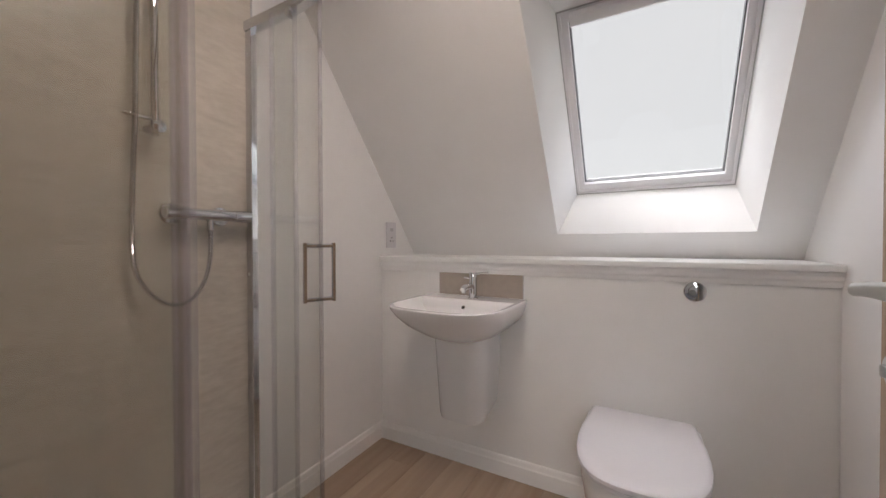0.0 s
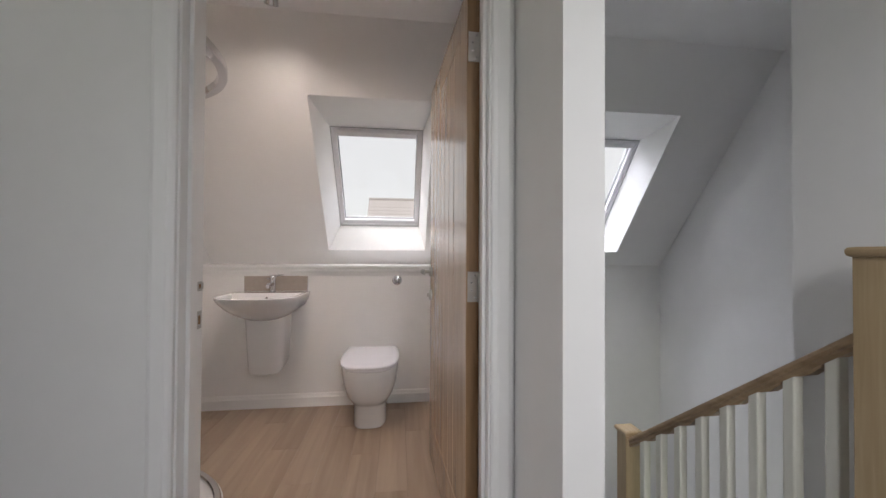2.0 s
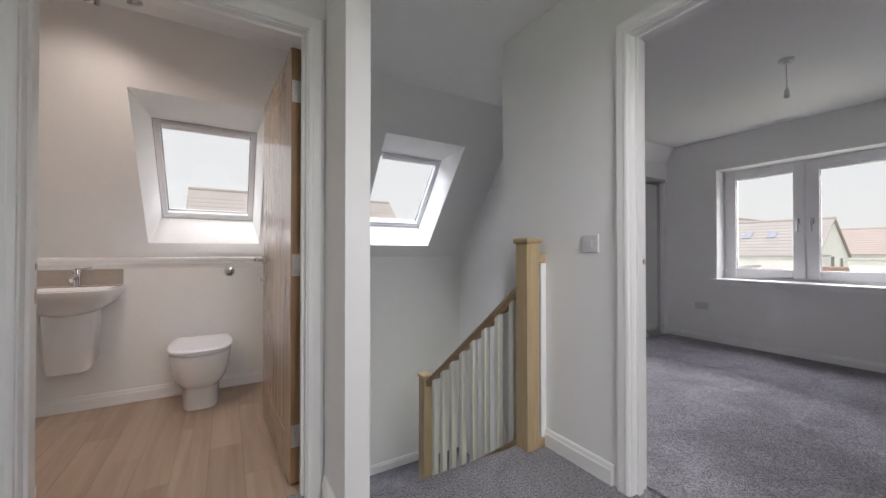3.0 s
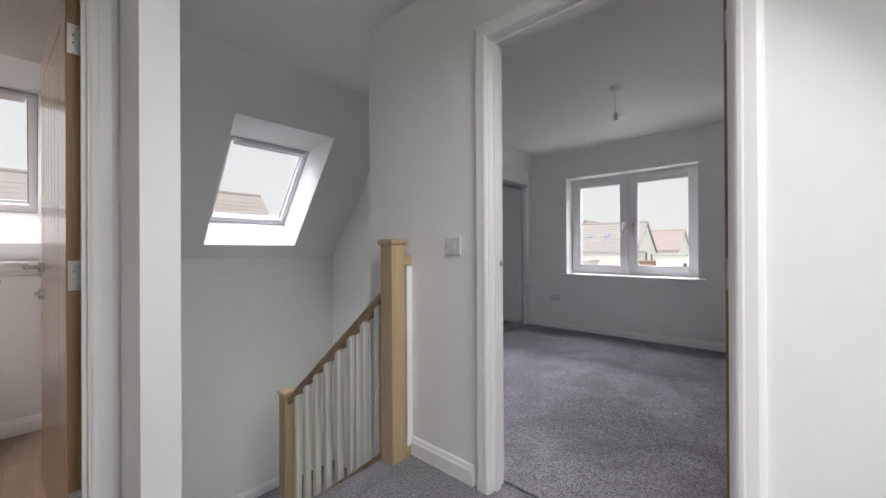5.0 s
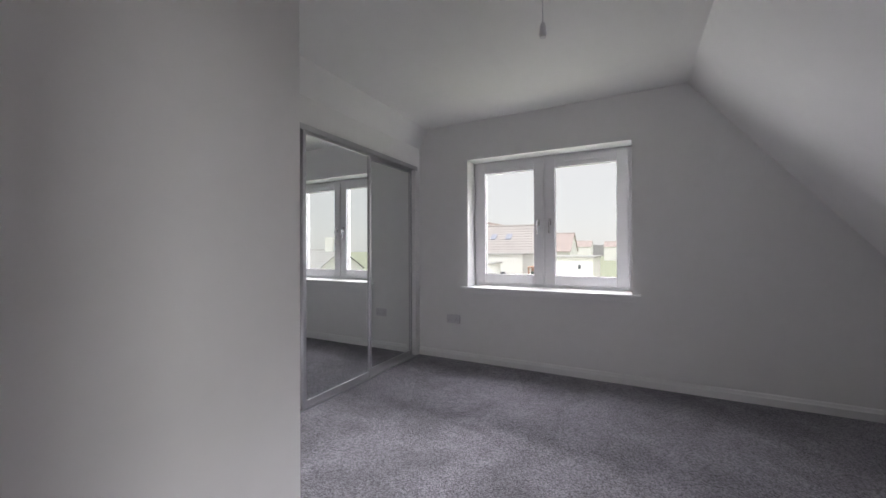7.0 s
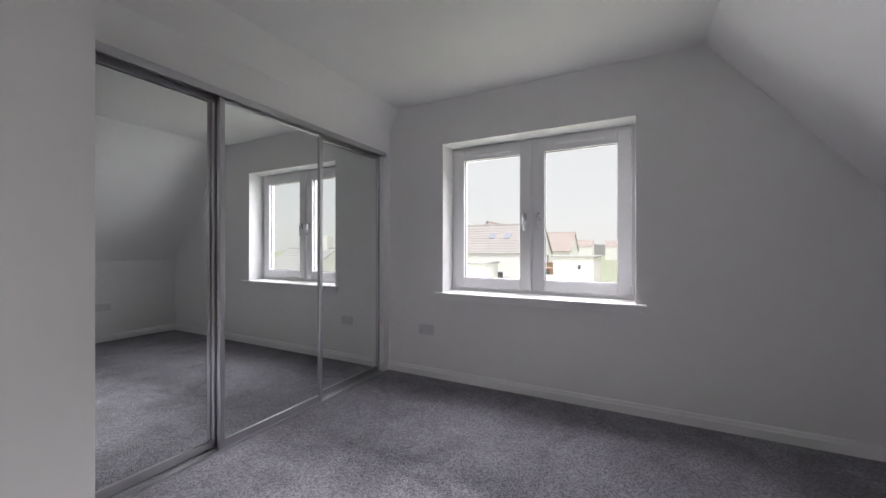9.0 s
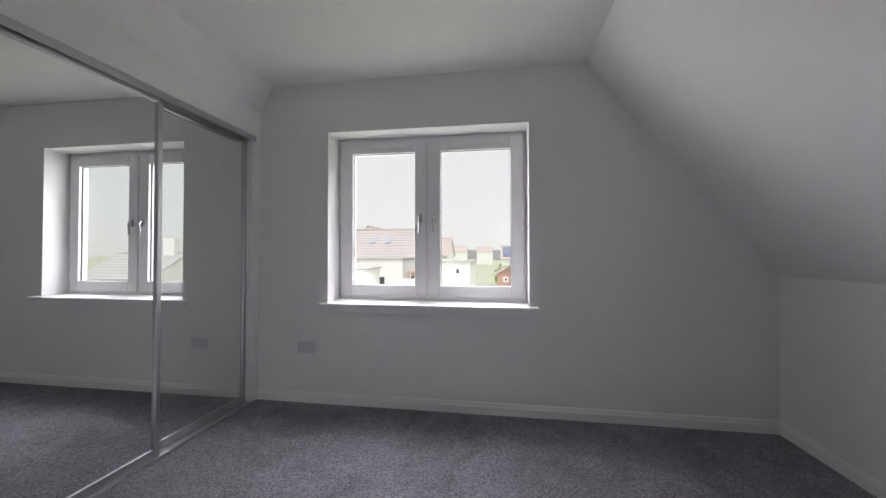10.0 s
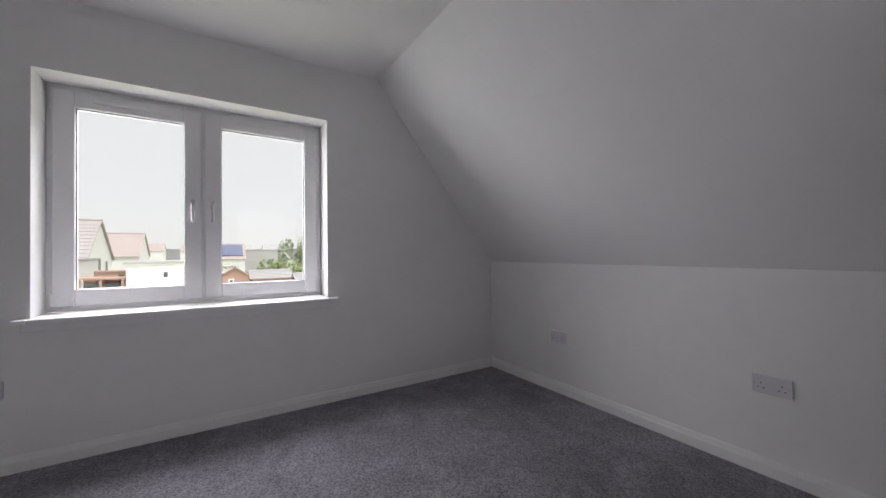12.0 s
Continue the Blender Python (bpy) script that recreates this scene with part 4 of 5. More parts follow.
shower()
bm = boxes((BX0, BX0 + 0.011, BY0, 1.815, 0, CEIL - 0.002))
sp = setting("wall_panel_shower_side", bm, STONE, "beige stone-effect shower wall panel", "wall panel")
bm = boxes((BX0 + 0.011, SX + 0.012, BY0, BY0 + 0.011, 0, CEIL - 0.002))
setting("wall_panel_shower_back", bm, STONE, "beige stone-effect shower wall panel", "wall panel")
bm = boxes((BX0, BX0 + 0.014, 1.815, 1.821, 0, CEIL - 0.3), (SX + 0.012, SX + 0.018, BY0, BY0 + 0.014, 0, CEIL - 0.002))
setting("trim_panel_edge", bm, ALU, "thin metal trim on the shower panels", "trim")


def shower_mixer():
    x0 = BX0 + 0.011
    m = thing("shower_mixer", (0, 0, 0), "chrome bar shower valve with riser rail and ribbed hose", "shower")
    xv, zv = x0 + 0.052, 1.186
    part("valve_bar", tube(bmesh.new(), [(xv, 1.510, zv), (xv, 1.565, zv), (xv, 1.567, zv), (xv, 1.712, zv), (xv, 1.714, zv), (xv, 1.772, zv)], [0.0205, 0.0205, 0.0185, 0.0185, 0.0205, 0.0205], 20), CHROME, m)
    part("valve_end", disc(bmesh.new(), (xv, 1.510, zv), (0, -1, 0), 0.017, 0.004, 20, 0.002), STEEL, m)
    for y in (1.545, 1.695):
        part("wall_flange", disc(bmesh.new(), (x0, y, zv), (1, 0, 0), 0.032, 0.009, 28, 0.004), CHROME, m)
        part("inlet", tube(bmesh.new(), [(x0 + 0.008, y, zv), (xv, y, zv)], 0.013, 14), CHROME, m)
    part("outlet", tube(bmesh.new(), [(xv, 1.637, zv - 0.016), (xv, 1.637, zv - 0.05)], 0.010, 14), CHROME, m)
    xr, yr = x0 + 0.05, 1.488
    part("riser_rail", tube(bmesh.new(), [(xr, yr, 1.405), (xr, yr, 2.08)], 0.0105, 16), CHROME, m)
    for z in (1.43, 2.06):
        part("rail_bracket", tube(bmesh.new(), [(x0, yr, z), (xr + 0.012, yr, z)], 0.012, 14), CHROME, m)
    part("bracket_knob", disc(bmesh.new(), (xr + 0.008, yr, 1.428), (1, 0, 0), 0.019, 0.022, 24, 0.004), CHROME, m)
    part("hose_retainer", boxes((xr - 0.006, xr + 0.006, 1.412, yr, 1.446, 1.453), bev=0.002), CHROME, m)
    pts = [(xv, 1.655, 1.137), (xv + 0.001, 1.655, 1.09), (xv + 0.002, 1.648, 1.02), (xv + 0.004, 1.628, 0.962), (xv + 0.004, 1.597, 0.922), (xv + 0.003, 1.56, 0.907), (xv, 1.522, 0.918),
           (xv - 0.002, 1.487, 0.952), (xv - 0.002, 1.460, 1.0), (xv, 1.449, 1.06), (xv + 0.002, 1.447, 1.14), (xv, 1.452, 1.30), (xv - 0.002, 1.459, 1.45), (xv - 0.002, 1.464, 1.70), (xv, 1.470, 1.90), (xv + 0.03, 1.49, 1.965)]
    fine = []
    P = [Vector((p[0], p[1] - 0.018, p[2])) for p in pts]
    for i in range(len(P) - 1):
        a, b, c, d = P[max(i - 1, 0)], P[i], P[i + 1], P[min(i + 2, len(P) - 1)]
        n = max(2, int((c - b).length / 0.0035))
        for k in range(n):
            u = k / n
            fine.append(0.5 * ((2 * b) + (c - a) * u + (2 * a - 5 * b + 4 * c - d) * u * u + (3 * b - a - 3 * c + d) * u ** 3))
    part("hose", tube(bmesh.new(), fine, [0.0060 if i % 2 else 0.0078 for i in range(len(fine))], 10), CHROME, m, "ribbed chrome shower hose")
    hs = part("handset", tube(bmesh.new(), [(xv + 0.03, 1.472, 1.965), (xv + 0.05, 1.482, 2.05), (xv + 0.085, 1.487, 2.13)], [0.010, 0.012, 0.016], 14), CHROME, m, "chrome hand shower")
    part("spray_face", disc(bmesh.new(), (xv + 0.085, 1.487, 2.135), (0.8, 0, -0.6), 0.045, 0.016, 28, 0.005), CHROME, hs)
    part("slider", disc(bmesh.new(), (xr + 0.005, yr, 2.0), (1, 0, 0), 0.019, 0.03, 22, 0.004), CHROME, m)


shower_mixer()
SPOTS = [((0.575, 1.56), (0.35, 2.3, 0.9)), ((0.735, 1.47), (1.15, 2.0, 0.6)), ((0.62, 1.38), (-0.2, 1.45, 1.1))]
LAMP_FACE = emitter("warm_lamp_face", (1.0, 0.80, 0.60), 7.0)


def spot_cluster():
    c = thing("ceiling_spotlight", (0.65, 1.47, CEIL), "chrome ceiling spotlight cluster with warm lamps", "ceiling light")
    part("base", disc(bmesh.new(), (0, 0, 0), (0, 0, -1), 0.10, 0.022, 36, 0.006), CHROME, c)
    for (x, y), aim in SPOTS:
        o = Vector((x - 0.65, y - 1.47, 0))
        j = o + Vector((0, 0, -0.095))
        d = (Vector(aim) - Vector((0.65, 1.47, CEIL)) - j).normalized()
        stem = part("arm", tube(bmesh.new(), [o * 0.55 + Vector((0, 0, -0.02)), o * 0.8 + Vector((0, 0, -0.06)), j], 0.006, 10), CHROME, c)
        h = part("lamp_head", tube(bmesh.new(), [j - d * 0.035, j - d * 0.03, j + d * 0.055, j + d * 0.056, j + d * 0.05], [0.02, 0.029, 0.031, 0.026, 0.025], 22), CHROME, c, "chrome spotlight head")
        part("lamp_face", disc(bmesh.new(), j + d * 0.046, d, 0.024, 0.008, 22), LAMP_FACE, h, "glowing warm lamp face")
        lamp = new("spot_light", bpy.data.lights.new("spot_light", "SPOT"))
        lamp.data.energy, lamp.data.color, lamp.data.spot_size, lamp.data.spot_blend = 14.0, (1.0, 0.84, 0.755), radians(140), 1.0
        lamp.data.shadow_soft_size = 0.04
        at = Vector((0.65, 1.47, CEIL)) + j + d * 0.075
        lamp.matrix_world = look(at, at + d)


spot_cluster()

# ---------- landing and stairs ----------
def newel(parent, x0, x1, y0, y1, z0, z1):
    n = part("newel_post", boxes((x0, x1, y0, y1, z0, z1 - 0.028), bev=0.003), OAK_POST, parent, "square oak newel post", smooth=False)
    cx, cy, w = (x0 + x1) / 2, (y0 + y1) / 2, (x1 - x0) / 2
    ring = lambda k, z: [(cx + a * (w + k), cy + b * (w + k), z) for a, b in ((-1, -1), (1, -1), (1, 1), (-1, 1))]
    bm = loft(bmesh.new(), [ring(0.002, z1 - 0.030), ring(0.008, z1 - 0.026), ring(0.0105, z1 - 0.018), ring(0.0105, z1 - 0.008), ring(0.006, z1 - 0.002), ring(0.0, z1)])
    part("newel_cap", bm, OAK_Y, n, "moulded oak newel cap", smooth=False)


def balustrade():
    b = thing("balustrade", (2.567, 0.72, 0), "oak newels and handrail with cream balusters beside the stairs", "balustrade")
    ox, oy = 2.567, 0.72
    newel(b, 2.507 - ox, 2.596 - ox, 0.676 - oy, 0.765 - oy, -0.45, 1.14)
    newel(b, 2.51 - ox, 2.602 - ox, 1.865 - oy, 1.957 - oy, HALF, 0.062)
    sl = -0.79

    def slanted(prof, y0, y1, ztop):
        """A rail along the flight; prof is (across, below the top line)."""
        return loft(bmesh.new(), [[(2.556 - ox + u, y - oy, ztop + sl * (y - 0.80) + v) for u, v in prof] for y in (y0, y1)])
    rail = [(-0.022, -0.058), (-0.030, -0.046), (-0.024, -0.034), (-0.031, -0.022), (-0.027, -0.008), (-0.014, 0.0), (0.014, 0.0), (0.027, -0.008), (0.031, -0.022), (0.024, -0.034), (0.030, -0.046), (0.022, -0.058)]
    part("handrail", slanted(rail, 0.776, 1.868, 0.868), OAK_RAIL, b, "moulded oak handrail")
    base = [(-0.031, -0.034), (-0.031, -0.006), (-0.026, 0), (0.026, 0), (0.031, -0.006), (0.031, -0.034)]
    part("base_rail", slanted(base, 0.776, 1.868, 0.012), OAK_RAIL, b, "oak base rail")
    part("string", slanted([(-0.020, -0.32), (-0.020, -0.034), (0.020, -0.034), (0.020, -0.32)], 0.776, 1.868, 0.012), TRIM, b, "white painted stair string", smooth=False)
    n = 8
    for i in range(n):
        y = 0.842 + i * 0.131
        zt, zb = 0.868 + sl * (y - 0.80) - 0.05, 0.012 + sl * (y - 0.80)
        w = 0.0205
        top = [(2.556 - ox - w, y - oy - w, zt - sl * w), (2.556 - ox + w, y - oy - w, zt - sl * w), (2.556 - ox + w, y - oy + w, zt + sl * w), (2.556 - ox - w, y - oy + w, zt + sl * w)]
        bot = [(p[0], p[1], zb + sl * (p[1] - (y - oy))) for p in top]
        bm = loft(bmesh.new(), [bot, top])
        es = [e for e in bm.edges if abs(e.verts[0].co.z - e.verts[1].co.z) > 0.3]
        bmesh.ops.bevel(bm, geom=es, offset=0.006, segments=2, profile=0.5, affect="EDGES")
        part("baluster", bm, BALUSTER, b, smooth=False)
        if i < n - 1:
            y2, z2 = y + 0.0655, 0.868 + sl * (y + 0.0655 - 0.80) - 0.052
            fil = [(-0.044, 0.0), (-0.036, -0.014), (0.0, -0.022), (0.036, -0.010), (0.044, 0.0)]
            bm = loft(bmesh.new(), [[(2.556 - ox + u, y2 - oy + v, z2 + sl * v + w2) for v, w2 in fil] for u in (-0.019, 0.019)])
            part("fillet", bm, OAK_RAIL, b, "oak infill between balusters", smooth=False)
    part("half_rail", boxes((0.029, 0.088, -0.040, 0.02, 1.003, 1.058), bev=0.005), OAK_Y, b, "short oak rail to the wall", smooth=False)
    part("wall_strip", boxes((0.050, 0.088, -0.036, 0.010, 0.05, 1.003), bev=0.003), TRIM, b, "white strip under the short rail", smooth=False)
    part("foot_block", boxes((0.029, 0.088, -0.040, 0.02, 0.0, 0.05), bev=0.003), OAK_Y, b, smooth=False)


balustrade()

# ---------- bedroom ----------
def gable_window():
    w = tagged(new("window_1"), "white double casement window with chrome handles", "window", kind="structure")
    x0, x1 = GABLE + 0.195, GABLE + 0.262
    mid = 0.557

    def frame4(xa, xb, y0, y1, z0, z1, t, bev):
        return boxes((xa, xb, y0, y0 + t, z0, z1), (xa, xb, y1 - t, y1, z0, z1), (xa, xb, y0 + t, y1 - t, z0, z0 + t), (xa, xb, y0 + t, y1 - t, z1 - t, z1), bev=bev)
    part("outer_frame", frame4(x0, x1, WY0 + 0.001, WY1 - 0.001, WZ0 + 0.001, WZ1 - 0.001, 0.036, 0.003), UPVC, w, smooth=False)
    part("mullion", boxes((x0, x1, mid - 0.018, mid + 0.018, WZ0 + 0.037, WZ1 - 0.037), bev=0.003), UPVC, w, smooth=False)
    for y0, y1, hy in ((WY0 + 0.026, mid - 0.008, 0.505), (mid + 0.008, WY1 - 0.026, 0.612)):
        s = part("sash", frame4(x0 - 0.016, x1 - 0.012, y0, y1, WZ0 + 0.028, WZ1 - 0.028, 0.092, 0.005), UPVC, w, "white casement sash", smooth=False)
        g = 0.092
        part("gasket", frame4(x0 + 0.006, x0 + 0.02, y0 + g - 0.001, y1 - g + 0.001, WZ0 + 0.028 + g - 0.001, WZ1 - 0.028 - g + 0.001, 0.004, 0.0), GAP, s, "dark glazing gasket", smooth=False)
        pane = part("pane", boxes((x0 + 0.014, x0 + 0.018, y0 + g - 0.004, y1 - g + 0.004, WZ0 + 0.028 + g - 0.004, WZ1 - 0.028 - g + 0.004)), WINDOW_GLASS, w, smooth=False)
        pane.visible_shadow = False
        c = (y0 + y1) / 2
        part("trickle_vent", boxes((x0 - 0.024, x0 - 0.016, c - 0.17, c + 0.17, WZ1 - 0.088, WZ1 - 0.068), bev=0.004), UPVC, s, "white trickle vent", smooth=False)
        hx = x0 - 0.016
        hp = part("handle_plate", boxes((hx - 0.010, hx, hy - 0.013, hy + 0.013, 1.352, 1.418), bev=0.004), CHROME, s, "chrome handle plate")
        part("handle", tube(bmesh.new(), [(hx - 0.008, hy, 1.395), (hx - 0.034, hy, 1.393), (hx - 0.042, hy, 1.37), (hx - 0.036, hy, 1.325), (hx - 0.034, hy, 1.275)], [0.010, 0.010, 0.010, 0.0085, 0.009], 14), CHROME, hp, "chrome window lever")
        outer_y = y0 if y0 < 0.3 else y1
        for z in (WZ0 + 0.07, WZ1 - 0.11):
            part("hinge_cap", boxes((x0 - 0.022, x0 - 0.002, outer_y - 0.008, outer_y + 0.008, z - 0.035, z + 0.035), bev=0.004), UPVC, s, "white hinge cover", smooth=False)


gable_window()


def wardrobe():
    wd = thing("sliding_wardrobe", (0, 0, 0), "built-in wardrobe with three mirrored sliding doors in silver frames", "wardrobe")
    x0, x1 = NIBX + 0.004, 5.972
    part("top_track", boxes((x0, x1, WARD_Y - 0.018, WARD_Y + 0.085, 1.986, 1.995), (x0, x1 + 0.012, WARD_Y - 0.022, WARD_Y - 0.018, 1.954, 1.995), (x0, x1, WARD_Y + 0.030, WARD_Y + 0.034, 1.96, 1.986)), ALU, wd, "silver top track", smooth=False)
    part("bottom_track", boxes((x0, x1, WARD_Y - 0.014, WARD_Y + 0.078, 0.014, 0.022), (x0, x1, WARD_Y - 0.014, WARD_Y - 0.010, 0.022, 0.028), (x0, x1, WARD_Y + 0.030, WARD_Y + 0.034, 0.022, 0.028)), ALU, wd, "silver floor track", smooth=False)
    for a, b, y, label in ((x0 + 0.002, 4.520, WARD_Y + 0.040, "mirrored sliding door on the rear track"), (4.493, 5.238, WARD_Y - 0.008, "mirrored sliding door on the front track"), (5.200, x1 - 0.002, WARD_Y + 0.040, "mirrored sliding door on the rear track")):
        z0, z1, t = 0.026, 1.972, 0.030
        d = part("door", boxes((a + 0.012, b - 0.012, y + 0.018, y + 0.024, z0 + 0.02, z1 - 0.02)), BACKING, wd, label, smooth=False)
        part("mirror", boxes((a + 0.016, b - 0.016, y + 0.013, y + 0.018, z0 + 0.03, z1 - 0.016)), MIRROR, d, "clear silvered mirror", smooth=False)
        for s0, s1 in ((a, a + t), (b - t, b)):
            part("stile", boxes((s0, s1, y, y + 0.03, z0, z1), bev=0.005), ALU, d, "silver aluminium stile", smooth=False)
        part("bottom_rail", boxes((a + t, b - t, y + 0.004, y + 0.028, z0, z0 + 0.048), bev=0.003), ALU, d, smooth=False)
        part("top_rail", boxes((a + t, b - t, y + 0.004, y + 0.028, z1 - 0.038, z1), bev=0.003), ALU, d, smooth=False)


wardrobe()


def pendant():
    p = thing("pendant_light", (4.465, 0.187, CEIL), "white ceiling rose with a bare flex and empty lampholder", "pendant light")
    rose = part("ceiling_rose", disc(bmesh.new(), (0, 0, 0), (0, 0, -1), 0.045, 0.020, 32, 0.010), PLASTIC, p)
    part("rose_cap", disc(bmesh.new(), (0, 0, -0.020), (0, 0, -1), 0.026, 0.012, 28, 0.006), PLASTIC, rose)
    part("flex", tube(bmesh.new(), [(0, 0, -0.02), (0.004, 0.002, -0.06), (-0.003, -0.002, -0.12), (-0.011, -0.004, -0.18), (-0.010, -0.004, -0.215)], 0.0032, 8), PLASTIC, p, "white flex")
    c = (-0.010, -0.004)
    prof = [(-0.205, 0.005), (-0.208, 0.010), (-0.222, 0.0125), (-0.224, 0.0145), (-0.252, 0.0150), (-0.253, 0.0180), (-0.260, 0.0180), (-0.261, 0.0150), (-0.272, 0.0148), (-0.272, 0.0125), (-0.262, 0.0122)]
    h = part("lampholder", tube(bmesh.new(), [(c[0], c[1], z - 0.0001 * i) for i, (z, q) in enumerate(prof)], [q for z, q in prof], 20), PLASTIC, p, "white plastic lampholder")
    part("socket_mouth", disc(bmesh.new(), (c[0], c[1], -0.2665), (0, 0, -1), 0.012, 0.0008, 18), SLOT, h, "dark open lamp socket")


pendant()

# ---------- bathroom floor planks ----------
PW, PL = 0.152, 0.914
mesh_cache = {}
row = 0
x = BX0
while x < BX1 - 0.001:
    x1 = min(x + PW, BX1)
    y = BY0 - 0.05 - ((row * 0.37) % 1.0) * PL
    while y < BY1 - 0.001:
        a, b = max(y, BY0 - 0.05), min(y + PL, BY1)
        if b - a > 0.01:
            w, h = x1 - x - 0.0012, b - a - 0.0012
            key = (round(w, 3), round(h, 3))
            if key not in mesh_cache:
                me = bpy.data.meshes.new("plank")
                bm = boxes((-w / 2, w / 2, -h / 2, h / 2, -0.004, 0.0), bev=0.0006)
                bm.to_mesh(me)
                bm.free()
                me.materials.append(PLANK)
                mesh_cache[key] = me
            ob = new("plank", mesh_cache[key])
            ob.parent = bath_floor
            ob.location = ((x + x1) / 2, (a + b) / 2, 0.0)
        y += PL
    x = x1
    row += 1

# ---------- outside ----------
RENDER = material("white_render", (0.87, 0.86, 0.84), 0.9, var=0.05, scale=1.5, bump=0.1)
TILE_TAN = material("tan_concrete_tile", (0.43, 0.395, 0.385), 0.85, var=0.14, scale=5, bump=0.2)
TILE_BROWN = material("brown_concrete_tile", (0.33, 0.295, 0.28), 0.85, var=0.14, scale=5, bump=0.2)
TILE_RED = material("red_brown_tile", (0.48, 0.40, 0.38), 0.85, var=0.14, scale=5, bump=0.2)
TILE_GREY = material("grey_felt_roof", (0.46, 0.45, 0.445), 0.9, var=0.1, scale=4)
SHED_WOOD = material("red_cedar_boards", (0.52, 0.33, 0.26), 0.8, var=0.15, scale=6)
BRICK = material("red_garden_wall", (0.50, 0.35, 0.29), 0.9, var=0.2, scale=6)
SOLAR = material("solar_panel_blue", (0.10, 0.12, 0.22), 0.25)
PANE_DARK = material("dark_window_glass", (0.06, 0.07, 0.08), 0.15)
ROOF_GLASS = material("sky_blue_roof_glass", (0.34, 0.36, 0.44), 0.12)
LEAF = material("hedge_leaf", (0.30, 0.38, 0.13), 0.7, var=0.25, scale=3)
LEAF_DARK = material("tree_leaf", (0.24, 0.29, 0.16), 0.7, var=0.25, scale=3)
BARK = material("bark", (0.12, 0.09, 0.07), 0.9, var=0.2, scale=8)
GRASS = material("gravel_and_grass", (0.36, 0.38, 0.28), 0.95, var=0.2, scale=0.6)
GROUND_Z = -2.8
bm = boxes((-500, 900, -700, 700, GROUND_Z - 0.3, GROUND_Z))
setting("ground", bm, GRASS, "pale gravel and grass ground around the houses", "ground")


def house(name, x, y, length, width, eave, ridge, along, wall, roof_mat, label, windows=(), rooflights=(), chimney=False, z0=GROUND_Z):
    """A pitched house; its ridge runs along x or y, centred on (x, y). windows: (side, along, z, w, h); rooflights: (side, along, share up the slope)."""
    h = thing(name, Matrix.Translation((x, y, 0)) @ pose(0, 0, 0, 0, 0, 90 if along == "y" else 0), label, "house" if ridge > 0.5 else "shed")
    L, W = length / 2, width / 2
    out = [(-W, z0), (W, z0), (W, eave), (0, ridge), (-W, eave)]
    part("wall", polygon_wall(bmesh.new(), out, "x", -L, L), wall, h, smooth=False)
    n = max(5, int(math.hypot(W, ridge - eave) / 0.30))
    for side in (1, -1):
        bm = bmesh.new()
        for i in range(n):
            u0, u1 = i / n - 0.06, (i + 1) / n
            y0, z_0 = side * W * (1 - u0), eave + (ridge - eave) * u0
            y1, z_1 = side * W * (1 - u1), eave + (ridge - eave) * u1
            polygon_wall(bm, [(y0, z_0 + 0.035), (y0, z_0 + 0.075), (y1, z_1 + 0.04), (y1, z_1 + 0.01)], "x", -L - 0.12, L + 0.12)
        part("roof", bm, roof_mat, h, smooth=False)
    part("ridge_tile", tube(bmesh.new(), [(-L - 0.12, 0, ridge + 0.03), (L + 0.12, 0, ridge + 0.03)], 0.09, 8), roof_mat, h)
    for side, a, z, w, hh in windows:
        if side == "end":
            wn_ = part("window", boxes((-L - 0.03, -L + 0.02, a - w / 2, a + w / 2, z, z + hh)), UPVC, h, smooth=False)
            part("pane", boxes((-L - 0.035, -L - 0.03, a - w / 2 + 0.07, a + w / 2 - 0.07, z + 0.07, z + hh - 0.07)), PANE_DARK, wn_, smooth=False)
        else:
            wn_ = part("window", boxes((a - w / 2, a + w / 2, side * W - 0.02, side * W + 0.03 * side if side > 0 else side * W + 0.02, z, z + hh) if side > 0 else (a - w / 2, a + w / 2, -W - 0.03, -W + 0.02, z, z + hh)), UPVC, h, smooth=False)
            yy = W + 0.03 if side > 0 else -W - 0.035
            part("pane", boxes((a - w / 2 + 0.07, a + w / 2 - 0.07, yy, yy + 0.005, z + 0.07, z + hh - 0.07)), PANE_DARK, wn_, smooth=False)
    for side, a, u, w, sl in rooflights:
        p = []
        for uu in (u, u + sl):
            p.append((side * W * (1 - uu), eave + (ridge - eave) * uu))
        bm = polygon_wall(bmesh.new(), [(p[0][0], p[0][1] + 0.08), (p[0][0], p[0][1] + 0.15), (p[1][0], p[1][1] + 0.15), (p[1][0], p[1][1] + 0.08)], "x", a - w / 2, a + w / 2)
        # the white one on the brown roof stands in for a pipe
        rl = part("rooflight", bm, UPVC if roof_mat is TILE_BROWN else ROOF_GLASS, h, smooth=False)
    if chimney:
        part("chimney", boxes((L - 1.4, L - 0.6, -0.3, 0.3, ridge - 0.3, ridge + 1.0)), wall, h, smooth=False)
    return h


# beyond the gable window
house("white_house", 29.6, 10.15, 9.2, 5.6, 0.85, 2.9, "y", RENDER, TILE_TAN, "white rendered house with a tan tiled roof", windows=(("end", 0.2, -0.1, 0.7, 1.0), ("end", -1.4, -0.1, 0.6, 0.9)), rooflights=((1, -1.25, 0.46, 0.42, 0.18), (1, -2.4, 0.46, 0.42, 0.18)))
house("red_roof_house", 46.0, 9.6, 7.8, 6.0, 1.0, 2.95, "y", RENDER, TILE_RED, "far white house with a red-brown roof", rooflights=())
house("red_roof_house", 36.0, 11.2, 5.0, 4.6, 1.2, 3.5, "x", RENDER, TILE_RED, "white house with a red-brown roof behind a tan one")
